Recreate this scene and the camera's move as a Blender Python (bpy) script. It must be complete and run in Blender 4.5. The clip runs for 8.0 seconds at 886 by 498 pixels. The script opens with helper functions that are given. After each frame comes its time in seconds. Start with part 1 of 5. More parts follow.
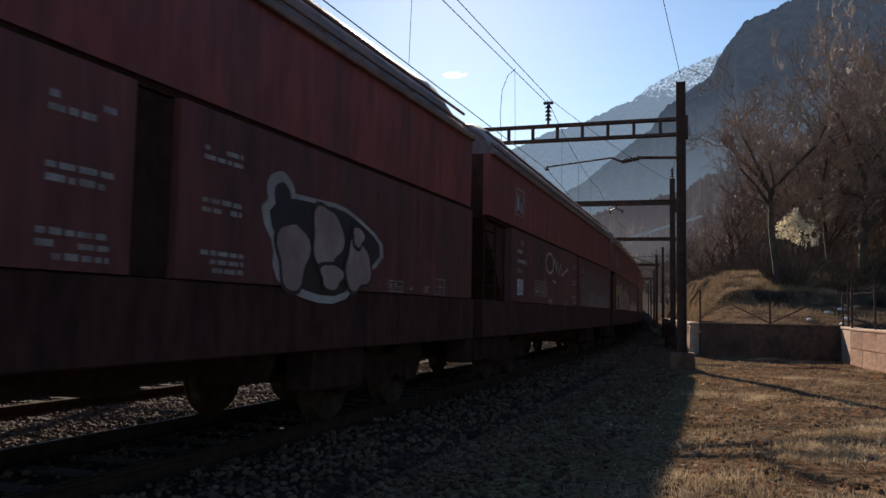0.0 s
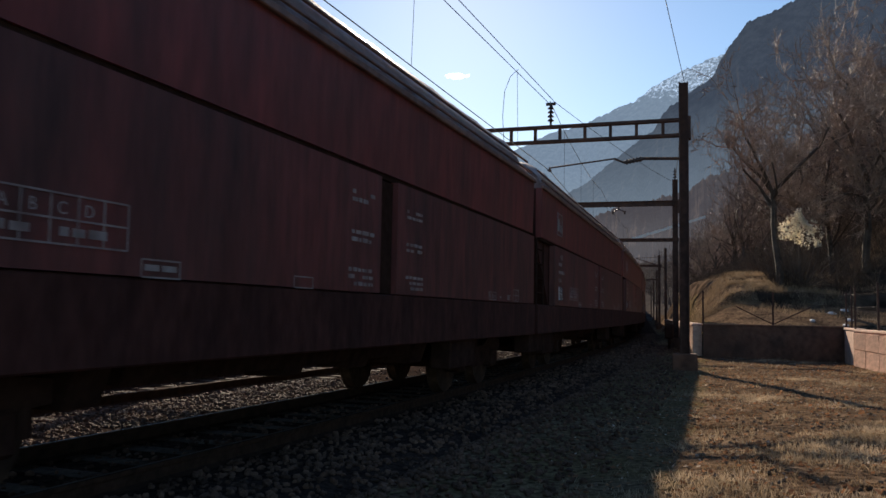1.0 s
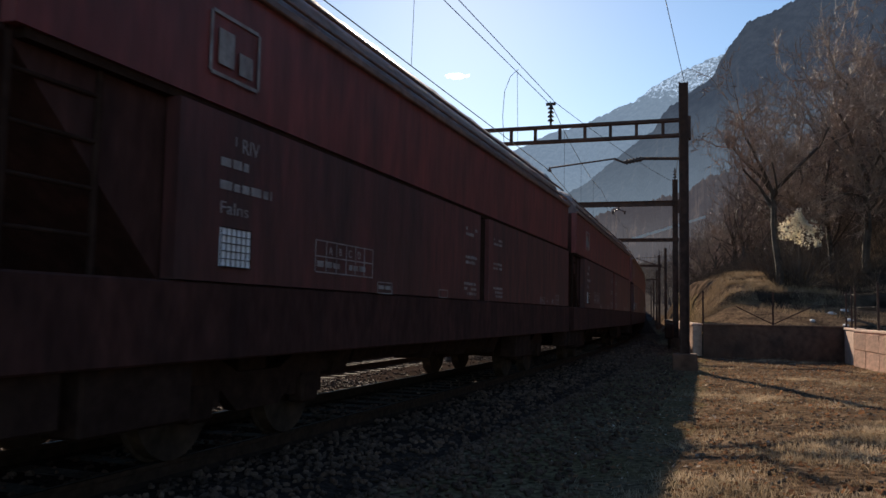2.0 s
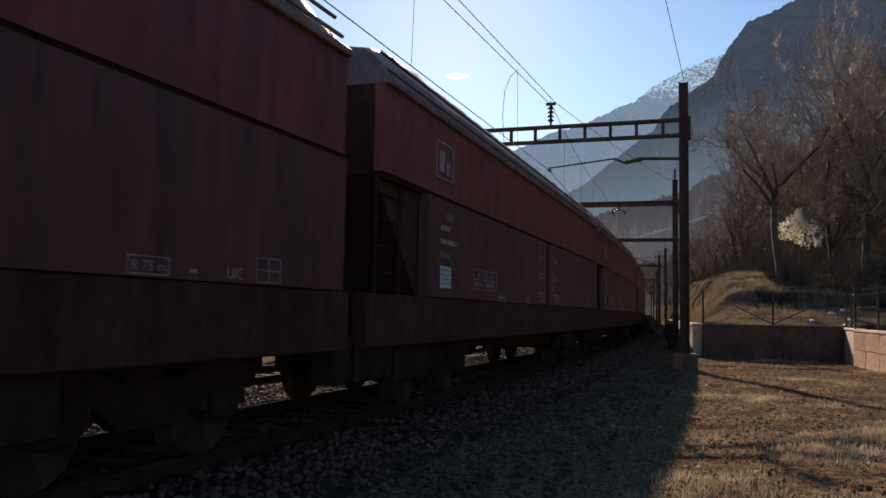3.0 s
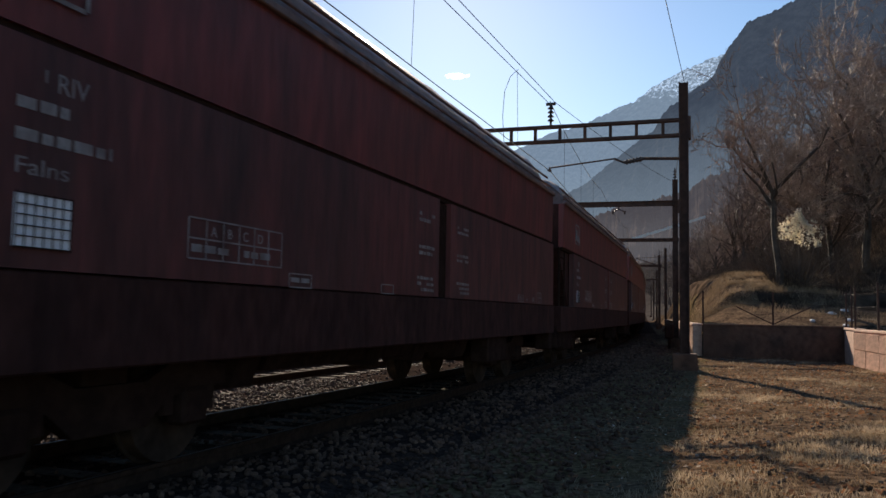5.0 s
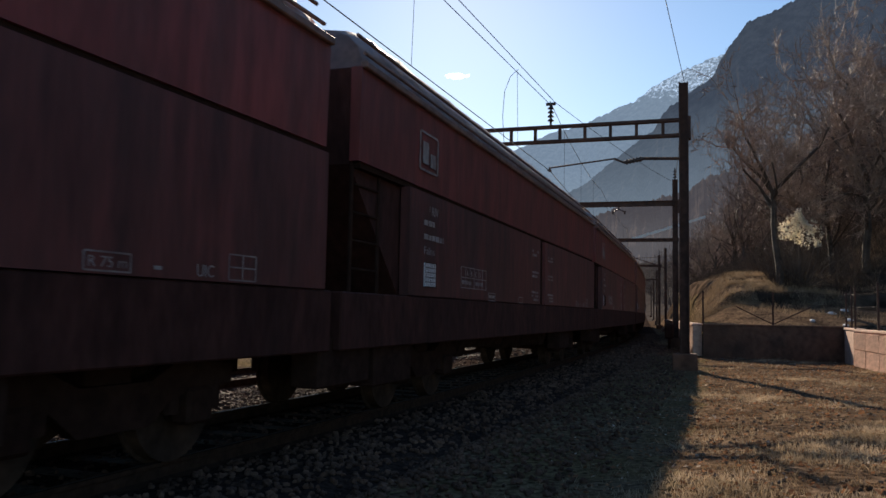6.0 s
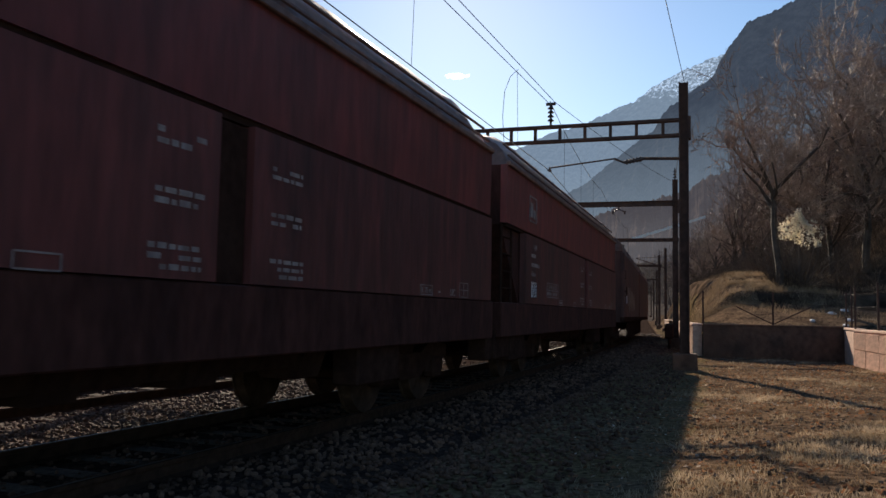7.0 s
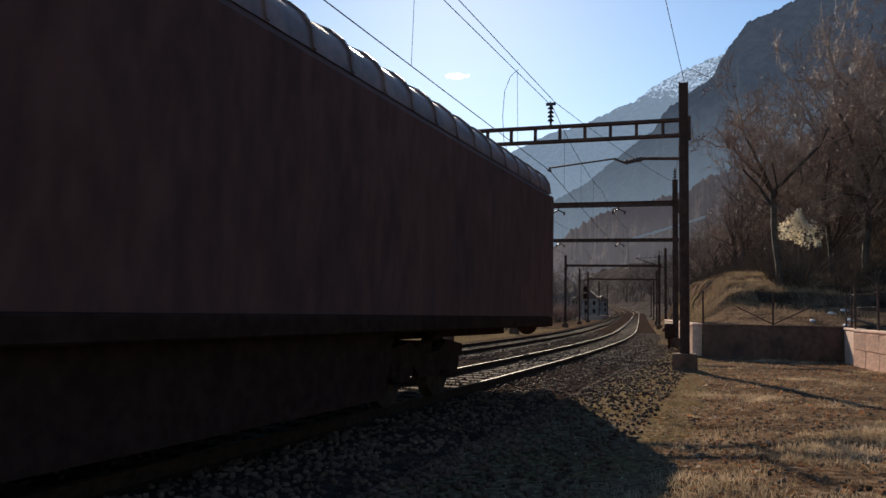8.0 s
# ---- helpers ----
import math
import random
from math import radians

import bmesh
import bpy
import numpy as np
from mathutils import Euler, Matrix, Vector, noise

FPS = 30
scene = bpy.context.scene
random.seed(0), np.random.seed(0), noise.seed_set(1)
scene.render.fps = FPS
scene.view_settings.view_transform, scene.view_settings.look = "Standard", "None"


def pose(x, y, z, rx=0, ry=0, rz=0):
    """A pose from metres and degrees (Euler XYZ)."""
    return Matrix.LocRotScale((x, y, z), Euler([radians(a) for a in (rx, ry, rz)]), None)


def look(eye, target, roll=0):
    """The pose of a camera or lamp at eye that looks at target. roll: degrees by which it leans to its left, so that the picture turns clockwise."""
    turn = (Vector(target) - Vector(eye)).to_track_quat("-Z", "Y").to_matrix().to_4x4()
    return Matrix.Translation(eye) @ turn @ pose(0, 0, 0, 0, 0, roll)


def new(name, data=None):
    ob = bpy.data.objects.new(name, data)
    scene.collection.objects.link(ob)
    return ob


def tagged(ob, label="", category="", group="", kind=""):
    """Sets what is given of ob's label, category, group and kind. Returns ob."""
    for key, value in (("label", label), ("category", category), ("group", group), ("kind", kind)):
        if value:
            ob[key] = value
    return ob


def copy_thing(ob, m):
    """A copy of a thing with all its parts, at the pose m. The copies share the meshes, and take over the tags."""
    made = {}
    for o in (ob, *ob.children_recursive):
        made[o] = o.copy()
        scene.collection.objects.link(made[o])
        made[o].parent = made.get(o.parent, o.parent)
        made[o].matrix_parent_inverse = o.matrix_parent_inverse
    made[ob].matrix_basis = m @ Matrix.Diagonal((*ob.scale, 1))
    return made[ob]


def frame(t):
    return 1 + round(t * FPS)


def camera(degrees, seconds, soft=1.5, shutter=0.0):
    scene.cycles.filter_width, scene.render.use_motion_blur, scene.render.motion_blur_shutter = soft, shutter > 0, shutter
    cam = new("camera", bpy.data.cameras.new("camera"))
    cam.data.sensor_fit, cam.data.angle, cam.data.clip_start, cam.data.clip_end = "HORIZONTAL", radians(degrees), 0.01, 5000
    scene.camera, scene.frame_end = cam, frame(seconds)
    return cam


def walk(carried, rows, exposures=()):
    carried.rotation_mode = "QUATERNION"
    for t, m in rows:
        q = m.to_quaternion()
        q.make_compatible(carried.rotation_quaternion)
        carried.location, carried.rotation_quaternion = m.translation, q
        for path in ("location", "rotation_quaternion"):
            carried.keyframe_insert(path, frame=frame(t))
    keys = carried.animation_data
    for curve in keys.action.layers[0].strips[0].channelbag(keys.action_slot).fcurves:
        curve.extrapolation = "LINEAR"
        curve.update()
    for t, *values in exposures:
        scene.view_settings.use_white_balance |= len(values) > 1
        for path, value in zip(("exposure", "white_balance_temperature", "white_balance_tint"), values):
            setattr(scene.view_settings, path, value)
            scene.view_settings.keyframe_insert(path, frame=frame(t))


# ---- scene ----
from mathutils import geometry

# ---------------------------------------------------------------- camera
cam = camera(57.47, 8.0, soft=1.5, shutter=0.02)
EYE_Z = 1.255
PITCH = 4.503
ROLL = 1.0


def aim(pan=0.0, tilt=0.0):
    return pose(0, 0, EYE_Z, 90 + PITCH + tilt, 0, pan) @ pose(0, 0, 0, 0, 0, ROLL)


walk(cam, [(0.0, aim(-0.18, -0.07)), (0.2, aim(-0.18, -0.07)), (0.3, aim(-0.10, -0.04)), (0.4, aim()), (4.0, aim()), (8.0, aim())])

# ---------------------------------------------------------------- sky, sun, exposure
SUN_AZ, SUN_EL = 0.0, 24.0   # azimuth from +y towards +x
world = bpy.data.worlds.new("sky")
scene.world = world
world.use_nodes = True
wn = world.node_tree
wn.nodes.clear()
sky = wn.nodes.new("ShaderNodeTexSky")
sky.sky_type = "NISHITA"
sky.sun_disc = False
sky.sun_elevation = radians(SUN_EL)
sky.sun_rotation = radians(SUN_AZ)
sky.altitude = 500
sky.dust_density = 0.2
sky.ozone_density = 1.6
bg = wn.nodes.new("ShaderNodeBackground")
bg.inputs["Strength"].default_value = 0.088
wo = wn.nodes.new("ShaderNodeOutputWorld")
tone = wn.nodes.new("ShaderNodeHueSaturation")
tone.inputs["Saturation"].default_value = 1.15
wn.links.new(sky.outputs[0], tone.inputs["Color"])
wn.links.new(tone.outputs[0], bg.inputs[0])
wn.links.new(bg.outputs[0], wo.inputs[0])
sun_data = bpy.data.lights.new("sun", "SUN")
sun_data.energy = 5.0
sun_data.angle = radians(0.53)
sun_data.color = (1.0, 0.84, 0.65)
sun = new("sun", sun_data)
a, e = radians(SUN_AZ), radians(SUN_EL)
to_sun = Vector((math.sin(a) * math.cos(e), math.cos(a) * math.cos(e), math.sin(e)))
sun.matrix_world = look(to_sun * 300, (0, 0, 0))
scene.view_settings.exposure = 0.6

# ---------------------------------------------------------------- track line: s runs away from the camera, off to its right
DS = 0.5
S_AXIS = np.arange(-520, 440, DS)


def bend(s):
    return 0.002025 if -15 < s < 55 else 0.001 if 55 <= s < 75 else 0.0012 if s >= 230 else 0.0


def lay_line():
    h = np.zeros(len(S_AXIS))
    for i in range(1, len(S_AXIS)):
        h[i] = h[i - 1] - bend(S_AXIS[i - 1]) * DS
    i0 = int(np.argmin(abs(S_AXIS)))
    h = h - h[i0] + 0.372069
    x, y = np.zeros(len(h)), np.zeros(len(h))
    x[1:], y[1:] = np.cumsum(np.sin(h[:-1]) * DS), np.cumsum(np.cos(h[:-1]) * DS)
    return x - x[i0] - 5.678165, y - y[i0], h


LX, LY, LH = lay_line()


def rise(s):
    return 6e-5 * max(0.0, s - 60) ** 2


def line(s, off=0.0, z=0.0):
    h = float(np.interp(s, S_AXIS, LH))
    return Vector((float(np.interp(s, S_AXIS, LX)) + off * math.cos(h), float(np.interp(s, S_AXIS, LY)) - off * math.sin(h), z + rise(s)))


def heading(s):
    return float(np.interp(s, S_AXIS, LH))


def line_coords(x, y):
    """Arrays of s and off for arrays of ground places."""
    step = 8
    sx, sy, sh, ss = LX[::step], LY[::step], LH[::step], S_AXIS[::step]
    x, y = np.asarray(x, float), np.asarray(y, float)
    best, idx = np.full(x.shape, 1e18), np.zeros(x.shape, int)
    for i in range(len(ss)):
        d = (x - sx[i]) ** 2 + (y - sy[i]) ** 2
        m = d < best
        best[m], idx[m] = d[m], i
    dx, dy, h = x - sx[idx], y - sy[idx], sh[idx]
    return ss[idx] + dx * np.sin(h) + dy * np.cos(h), dx * np.cos(h) - dy * np.sin(h)


# ---------------------------------------------------------------- small builders
def part(name, bm, material, parent=None, label=""):
    me = bpy.data.meshes.new(name)
    bm.to_mesh(me)
    bm.free()
    me.materials.append(material)
    ob = new(name, me)
    ob.parent = parent
    if label:
        ob["label"] = label
    return ob


def mesh_object(name, verts, faces, material, parent=None):
    me = bpy.data.meshes.new(name)
    me.from_pydata([tuple(v) for v in verts], [], [tuple(f) for f in faces])
    me.materials.append(material)
    me.update()
    ob = new(name, me)
    ob.parent = parent
    return ob


def smooth(ob):
    for p in ob.data.polygons:
        p.use_smooth = True
    return ob


def box(bm, x0, x1, y0, y1, z0, z1, bevel=0.0, m=None):
    t = Matrix.Translation(((x0 + x1) / 2, (y0 + y1) / 2, (z0 + z1) / 2)) @ Matrix.Diagonal((x1 - x0, y1 - y0, z1 - z0, 1))
    made = bmesh.ops.create_cube(bm, size=1.0, matrix=(m @ t) if m else t)["verts"]
    if bevel > 0:
        edges = list({ed for v in made for ed in v.link_edges})
        bmesh.ops.bevel(bm, geom=edges, offset=bevel, segments=1, affect="EDGES")
    return bm


def rod(bm, a, b, r, seg=8, r2=None):
    a, b = Vector(a), Vector(b)
    d = b - a
    m = Matrix.Translation((a + b) / 2) @ d.to_track_quat("Z", "Y").to_matrix().to_4x4()
    bmesh.ops.create_cone(bm, cap_ends=True, segments=seg, radius1=r, radius2=r if r2 is None else r2, depth=d.length, matrix=m)
    return bm


def fresh():
    return bmesh.new()


def prism(bm, pts, y0, y1):
    """A solid from a closed outline in x, z, drawn out along y."""
    n = len(pts)
    lo = [bm.verts.new((x, y0, z)) for x, z in pts]
    hi = [bm.verts.new((x, y1, z)) for x, z in pts]
    bm.faces.new(lo)
    bm.faces.new(hi[::-1])
    for i in range(n):
        j = (i + 1) % n
        bm.faces.new((lo[j], lo[i], hi[i], hi[j]))
    bmesh.ops.recalc_face_normals(bm, faces=bm.faces[:])
    return bm


def thing(name, label, category, group="", kind="", at=None):
    ob = new(name)
    if at is not None:
        ob.matrix_world = at
    return tagged(ob, label, category, group, kind)

# ---------------------------------------------------------------- materials
def material(name, base, rough=0.7, metal=0.0, grain=0.0, grain_scale=8.0, second=None, blotch=1.5, bump=0.0, bump_scale=40.0, per_object=0.0, coords="Object", spec=0.5, streak=1.0):
    """Two scales of variation over a base colour, and fine relief."""
    m = bpy.data.materials.new(name)
    m.use_nodes = True
    nt = m.node_tree
    b = nt.nodes["Principled BSDF"]
    b.inputs["Roughness"].default_value = rough
    b.inputs["Metallic"].default_value = metal
    b.inputs["Specular IOR Level"].default_value = spec
    tc = nt.nodes.new("ShaderNodeTexCoord")
    out = tc.outputs[coords]
    if streak != 1.0:
        mp = nt.nodes.new("ShaderNodeMapping")
        mp.inputs["Scale"].default_value = (1.0, 1.0, streak)
        nt.links.new(out, mp.inputs["Vector"])
        out = mp.outputs[0]
    c0 = nt.nodes.new("ShaderNodeRGB")
    c0.outputs[0].default_value = (*base, 1)
    col = c0.outputs[0]
    if second:
        n1 = nt.nodes.new("ShaderNodeTexNoise")
        n1.inputs["Scale"].default_value = blotch
        n1.inputs["Detail"].default_value = 6
        n1.inputs["Roughness"].default_value = 0.65
        nt.links.new(out, n1.inputs["Vector"])
        r = nt.nodes.new("ShaderNodeMapRange")
        r.inputs[1].default_value, r.inputs[2].default_value = 0.38, 0.64
        nt.links.new(n1.outputs[0], r.inputs[0])
        mx = nt.nodes.new("ShaderNodeMix")
        mx.data_type = "RGBA"
        nt.links.new(r.outputs[0], mx.inputs[0])
        nt.links.new(col, mx.inputs[6])
        mx.inputs[7].default_value = (*second, 1)
        col = mx.outputs[2]
    if grain or per_object:
        hsv = nt.nodes.new("ShaderNodeHueSaturation")
        nt.links.new(col, hsv.inputs["Color"])
        n2 = nt.nodes.new("ShaderNodeTexNoise")
        n2.inputs["Scale"].default_value = grain_scale
        n2.inputs["Detail"].default_value = 8
        nt.links.new(out, n2.inputs["Vector"])
        r2 = nt.nodes.new("ShaderNodeMapRange")
        r2.inputs[1].default_value, r2.inputs[2].default_value = 0.3, 0.7
        r2.inputs[3].default_value, r2.inputs[4].default_value = 1 - grain, 1 + grain
        nt.links.new(n2.outputs[0], r2.inputs[0])
        val = r2.outputs[0]
        if per_object:
            oi = nt.nodes.new("ShaderNodeObjectInfo")
            r3 = nt.nodes.new("ShaderNodeMapRange")
            r3.inputs[3].default_value, r3.inputs[4].default_value = 1 - per_object, 1 + per_object
            nt.links.new(oi.outputs["Random"], r3.inputs[0])
            mul = nt.nodes.new("ShaderNodeMath")
            mul.operation = "MULTIPLY"
            nt.links.new(val, mul.inputs[0])
            nt.links.new(r3.outputs[0], mul.inputs[1])
            val = mul.outputs[0]
        nt.links.new(val, hsv.inputs["Value"])
        col = hsv.outputs[0]
    nt.links.new(col, b.inputs["Base Color"])
    if bump:
        n3 = nt.nodes.new("ShaderNodeTexNoise")
        n3.inputs["Scale"].default_value = bump_scale
        n3.inputs["Detail"].default_value = 6
        nt.links.new(out, n3.inputs["Vector"])
        bp = nt.nodes.new("ShaderNodeBump")
        bp.inputs["Strength"].default_value = bump
        bp.inputs["Distance"].default_value = 0.02
        nt.links.new(n3.outputs[0], bp.inputs["Height"])
        nt.links.new(bp.outputs[0], b.inputs["Normal"])
    return m


# Lower sides: grime and the dimmer light low down both darken this red.
M_RED = material("oxide_red_wagon_paint", (0.130, 0.034, 0.030), 0.6, 0, 0.35, 7, (0.068, 0.026, 0.023), 1.6, 0.25, 14, 0.15, streak=0.22)
# Soot on the sills; on the end walls this red stands for shade.
M_SILL = material("sooty_shaded_red", (0.070, 0.029, 0.024), 0.8, 0, 0.3, 8, (0.042, 0.020, 0.017), 2.2, 0.3, 25, spec=0.1, streak=0.4)
# Upper sides: a lighter red that includes the brighter light up there.
M_RED_UP = material("lighter_red_wagon_paint", (0.205, 0.044, 0.040), 0.5, 0, 0.3, 6, (0.12, 0.036, 0.032), 1.3, 0.2, 12, 0.15, streak=0.25)
M_ROOF = material("dusty_roof_sheet", (0.21, 0.118, 0.092), 0.52, 0.0, 0.3, 7, (0.125, 0.07, 0.057), 1.4, 0.3, 5)
M_DARK = material("grimy_underframe", (0.032, 0.018, 0.0145), 0.85, 0.0, 0.2, 9, (0.045, 0.026, 0.02), 3, 0.3, 30, spec=0.0)
M_STEEL = material("worn_rail_steel", (0.085, 0.073, 0.064), 0.7, 1.0, 0.3, 12, (0.045, 0.036, 0.031), 5)
M_STEEL_DULL = material("dull_rail_steel", (0.11, 0.08, 0.065), 0.8, 0.0, 0.2, 12, spec=0.0)
M_RUST = material("rusty_steel", (0.10, 0.045, 0.028), 0.8, 0.3, 0.3, 10, (0.055, 0.03, 0.022), 4, 0.3, 40)
M_MAST = material("brown_mast_paint", (0.09, 0.046, 0.034), 0.8, 0.0, 0.25, 6, (0.052, 0.03, 0.025), 2, 0.3, 30, spec=0.2)
M_WHITE = material("white_lettering_paint", (0.31, 0.275, 0.265), 0.7, 0, 0.3, 20, (0.16, 0.12, 0.115), 5)
M_PAPER = material("white_label_paper", (0.82, 0.82, 0.86), 0.55, 0, 0.08, 12)
M_WIRE = material("dark_copper_wire", (0.03, 0.028, 0.026), 0.5, 0.6)
M_CERAMIC = material("brown_ceramic", (0.05, 0.025, 0.02), 0.5, 0, 0.15, 9)
M_CONC = material("weathered_concrete", (0.30, 0.26, 0.22), 0.9, 0, 0.2, 9, (0.19, 0.155, 0.13), 1.6, 0.5, 25)
M_DARKBROWN = material("dark_brown_masonry", (0.145, 0.078, 0.054), 0.9, 0, 0.25, 5, (0.075, 0.046, 0.035), 1.3, 0.5, 20, spec=0.1)
M_PINKWALL = material("pinkish_block_wall", (0.62, 0.42, 0.33), 0.9, 0, 0.18, 7, (0.46, 0.31, 0.24), 1.3, 0.4, 25, spec=0.1)
M_BLOCK = material("pinkish_wall_slab", (0.50, 0.285, 0.205), 0.9, 0, 0.3, 4, (0.30, 0.175, 0.13), 1.1, 0.5, 25, 0.16, spec=0.1, streak=2.5)
M_WALL = material("rendered_masonry", (0.42, 0.30, 0.235), 0.9, 0, 0.18, 7, (0.30, 0.21, 0.165), 1.3, 0.5, 25)
M_GROUND = material("dry_trackside_soil", (0.168, 0.113, 0.073), 0.95, 0, 0.85, 11, (0.062, 0.043, 0.031), 0.9, 1.0, 22, spec=0.0)
M_BALLAST = material("ballast_bed", (0.05, 0.035, 0.028), 0.95, 0, 0.5, 22, (0.028, 0.02, 0.017), 3, 1.0, 30, spec=0.0)
M_STONE = material("ballast_stone", (0.135, 0.078, 0.052), 0.85, 0, 0.5, 2.5, (0.05, 0.03, 0.021), 6.0, 0.3, 60, spec=0.15)
M_SLEEPER = material("dark_wooden_sleeper", (0.06, 0.045, 0.036), 0.9, 0, 0.35, 14, (0.09, 0.07, 0.055), 3, 0.5, 40, spec=0.05)
def leafy(name, base, second, thin):
    """Thin dry blades and leaves that let some light through."""
    m = material(name, base, 0.9, 0, 0.35, 1.6, second, 0.7, spec=0.0)
    nt = m.node_tree
    b = nt.nodes["Principled BSDF"]
    tr = nt.nodes.new("ShaderNodeBsdfTranslucent")
    src = b.inputs["Base Color"].links[0].from_socket
    nt.links.new(src, tr.inputs["Color"])
    mx = nt.nodes.new("ShaderNodeMixShader")
    mx.inputs[0].default_value = thin
    nt.links.new(b.outputs[0], mx.inputs[1])
    nt.links.new(tr.outputs[0], mx.inputs[2])
    nt.links.new(mx.outputs[0], nt.nodes["Material Output"].inputs["Surface"])
    return m


M_GRASS = leafy("dry_grass", (0.52, 0.40, 0.275), (0.22, 0.16, 0.10), 0.4)
M_PALE = leafy("pale_seed_heads", (0.84, 0.77, 0.62), (0.7, 0.62, 0.48), 0.55)
M_BARK = material("bare_wood_bark", (0.070, 0.050, 0.038), 0.85, 0, 0.35, 3, (0.11, 0.080, 0.062), 1.0, 0, 30, 0.35, spec=0.15)
M_TWIG = material("bare_twigs", (0.31, 0.215, 0.16), 0.7, 0, 0.35, 2, (0.17, 0.11, 0.085), 0.6, 0, 30, 0.5, spec=0.25)
M_BRUSH = material("tangled_brush", (0.15, 0.10, 0.068), 0.8, 0, 0.5, 1.2, (0.055, 0.037, 0.027), 0.35, spec=0.2)
M_HILL = material("winter_hillside_litter", (0.115, 0.078, 0.053), 0.95, 0, 0.6, 1.6, (0.04, 0.029, 0.022), 0.3, 1.0, 3, spec=0.0)
M_SNOWPATCH = material("old_snow", (0.62, 0.62, 0.64), 0.7, 0, 0.15, 3, (0.45, 0.44, 0.43), 3.0)


def mountain_material(name, low, high, snow_z, glow, low_glow, haze_top):
    """Distant wooded rock with a snow line; distance haze is put on as emission."""
    m = bpy.data.materials.new(name)
    m.use_nodes = True
    nt = m.node_tree
    b = nt.nodes["Principled BSDF"]
    b.inputs["Roughness"].default_value = 1.0
    b.inputs["Specular IOR Level"].default_value = 0.0
    tc = nt.nodes.new("ShaderNodeTexCoord")
    n = nt.nodes.new("ShaderNodeTexNoise")
    n.inputs["Scale"].default_value = 0.035
    n.inputs["Detail"].default_value = 9
    n.inputs["Roughness"].default_value = 0.7
    nt.links.new(tc.outputs["Object"], n.inputs["Vector"])
    ramp = nt.nodes.new("ShaderNodeMapRange")
    ramp.inputs[1].default_value, ramp.inputs[2].default_value = 0.4, 0.62
    nt.links.new(n.outputs[0], ramp.inputs[0])
    mx = nt.nodes.new("ShaderNodeMix")
    mx.data_type = "RGBA"
    mx.inputs[6].default_value, mx.inputs[7].default_value = (*low, 1), (*high, 1)
    nt.links.new(ramp.outputs[0], mx.inputs[0])
    sep = nt.nodes.new("ShaderNodeSeparateXYZ")
    nt.links.new(tc.outputs["Object"], sep.inputs[0])
    jig = nt.nodes.new("ShaderNodeMath")
    jig.operation = "MULTIPLY_ADD"
    nt.links.new(n.outputs[0], jig.inputs[0])
    jig.inputs[1].default_value = 420
    nt.links.new(sep.outputs["Z"], jig.inputs[2])
    sr = nt.nodes.new("ShaderNodeMapRange")
    sr.inputs[1].default_value, sr.inputs[2].default_value = snow_z + 215, snow_z + 260
    nt.links.new(jig.outputs[0], sr.inputs[0])
    speck = nt.nodes.new("ShaderNodeTexNoise")
    speck.inputs["Scale"].default_value = 0.07
    speck.inputs["Detail"].default_value = 5
    speck.inputs["Roughness"].default_value = 0.7
    nt.links.new(tc.outputs["Object"], speck.inputs["Vector"])
    bare = nt.nodes.new("ShaderNodeMapRange")
    bare.inputs[1].default_value, bare.inputs[2].default_value = 0.44, 0.6
    nt.links.new(speck.outputs[0], bare.inputs[0])
    cover = nt.nodes.new("ShaderNodeMath")
    cover.operation = "MULTIPLY"
    nt.links.new(sr.outputs[0], cover.inputs[0])
    nt.links.new(bare.outputs[0], cover.inputs[1])
    mx2 = nt.nodes.new("ShaderNodeMix")
    mx2.data_type = "RGBA"
    nt.links.new(cover.outputs[0], mx2.inputs[0])
    nt.links.new(mx.outputs[2], mx2.inputs[6])
    mx2.inputs[7].default_value = (0.75, 0.78, 0.85, 1)
    nt.links.new(mx2.outputs[2], b.inputs["Base Color"])
    # Haze painted as surface glow: low_glow at the foot, glow higher up.
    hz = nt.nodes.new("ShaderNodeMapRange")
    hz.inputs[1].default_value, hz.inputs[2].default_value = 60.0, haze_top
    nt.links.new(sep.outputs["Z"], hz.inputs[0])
    haze_glow = nt.nodes.new("ShaderNodeMix")
    haze_glow.data_type = "RGBA"
    nt.links.new(hz.outputs[0], haze_glow.inputs[0])
    haze_glow.inputs[6].default_value, haze_glow.inputs[7].default_value = (*low_glow, 1), (*glow, 1)
    # Snow emits too, to look bright on the shaded flank.
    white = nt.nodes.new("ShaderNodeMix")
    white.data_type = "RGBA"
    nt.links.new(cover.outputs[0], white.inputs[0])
    nt.links.new(haze_glow.outputs[2], white.inputs[6])
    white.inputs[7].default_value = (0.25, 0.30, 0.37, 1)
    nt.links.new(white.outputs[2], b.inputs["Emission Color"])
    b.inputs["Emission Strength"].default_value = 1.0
    return m


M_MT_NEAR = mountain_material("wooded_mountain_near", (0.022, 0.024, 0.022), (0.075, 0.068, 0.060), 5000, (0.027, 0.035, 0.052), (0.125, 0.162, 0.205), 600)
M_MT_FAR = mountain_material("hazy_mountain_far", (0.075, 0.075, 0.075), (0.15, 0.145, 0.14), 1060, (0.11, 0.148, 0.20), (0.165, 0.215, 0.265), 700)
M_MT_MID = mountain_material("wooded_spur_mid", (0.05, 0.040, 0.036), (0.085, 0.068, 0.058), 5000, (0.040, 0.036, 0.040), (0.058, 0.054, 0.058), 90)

# ---------------------------------------------------------------- ground: one sheet to the horizon
def ease(x, a, b):
    t = np.clip((np.asarray(x, float) - a) / (b - a), 0, 1)
    return t * t * (3 - 2 * t)


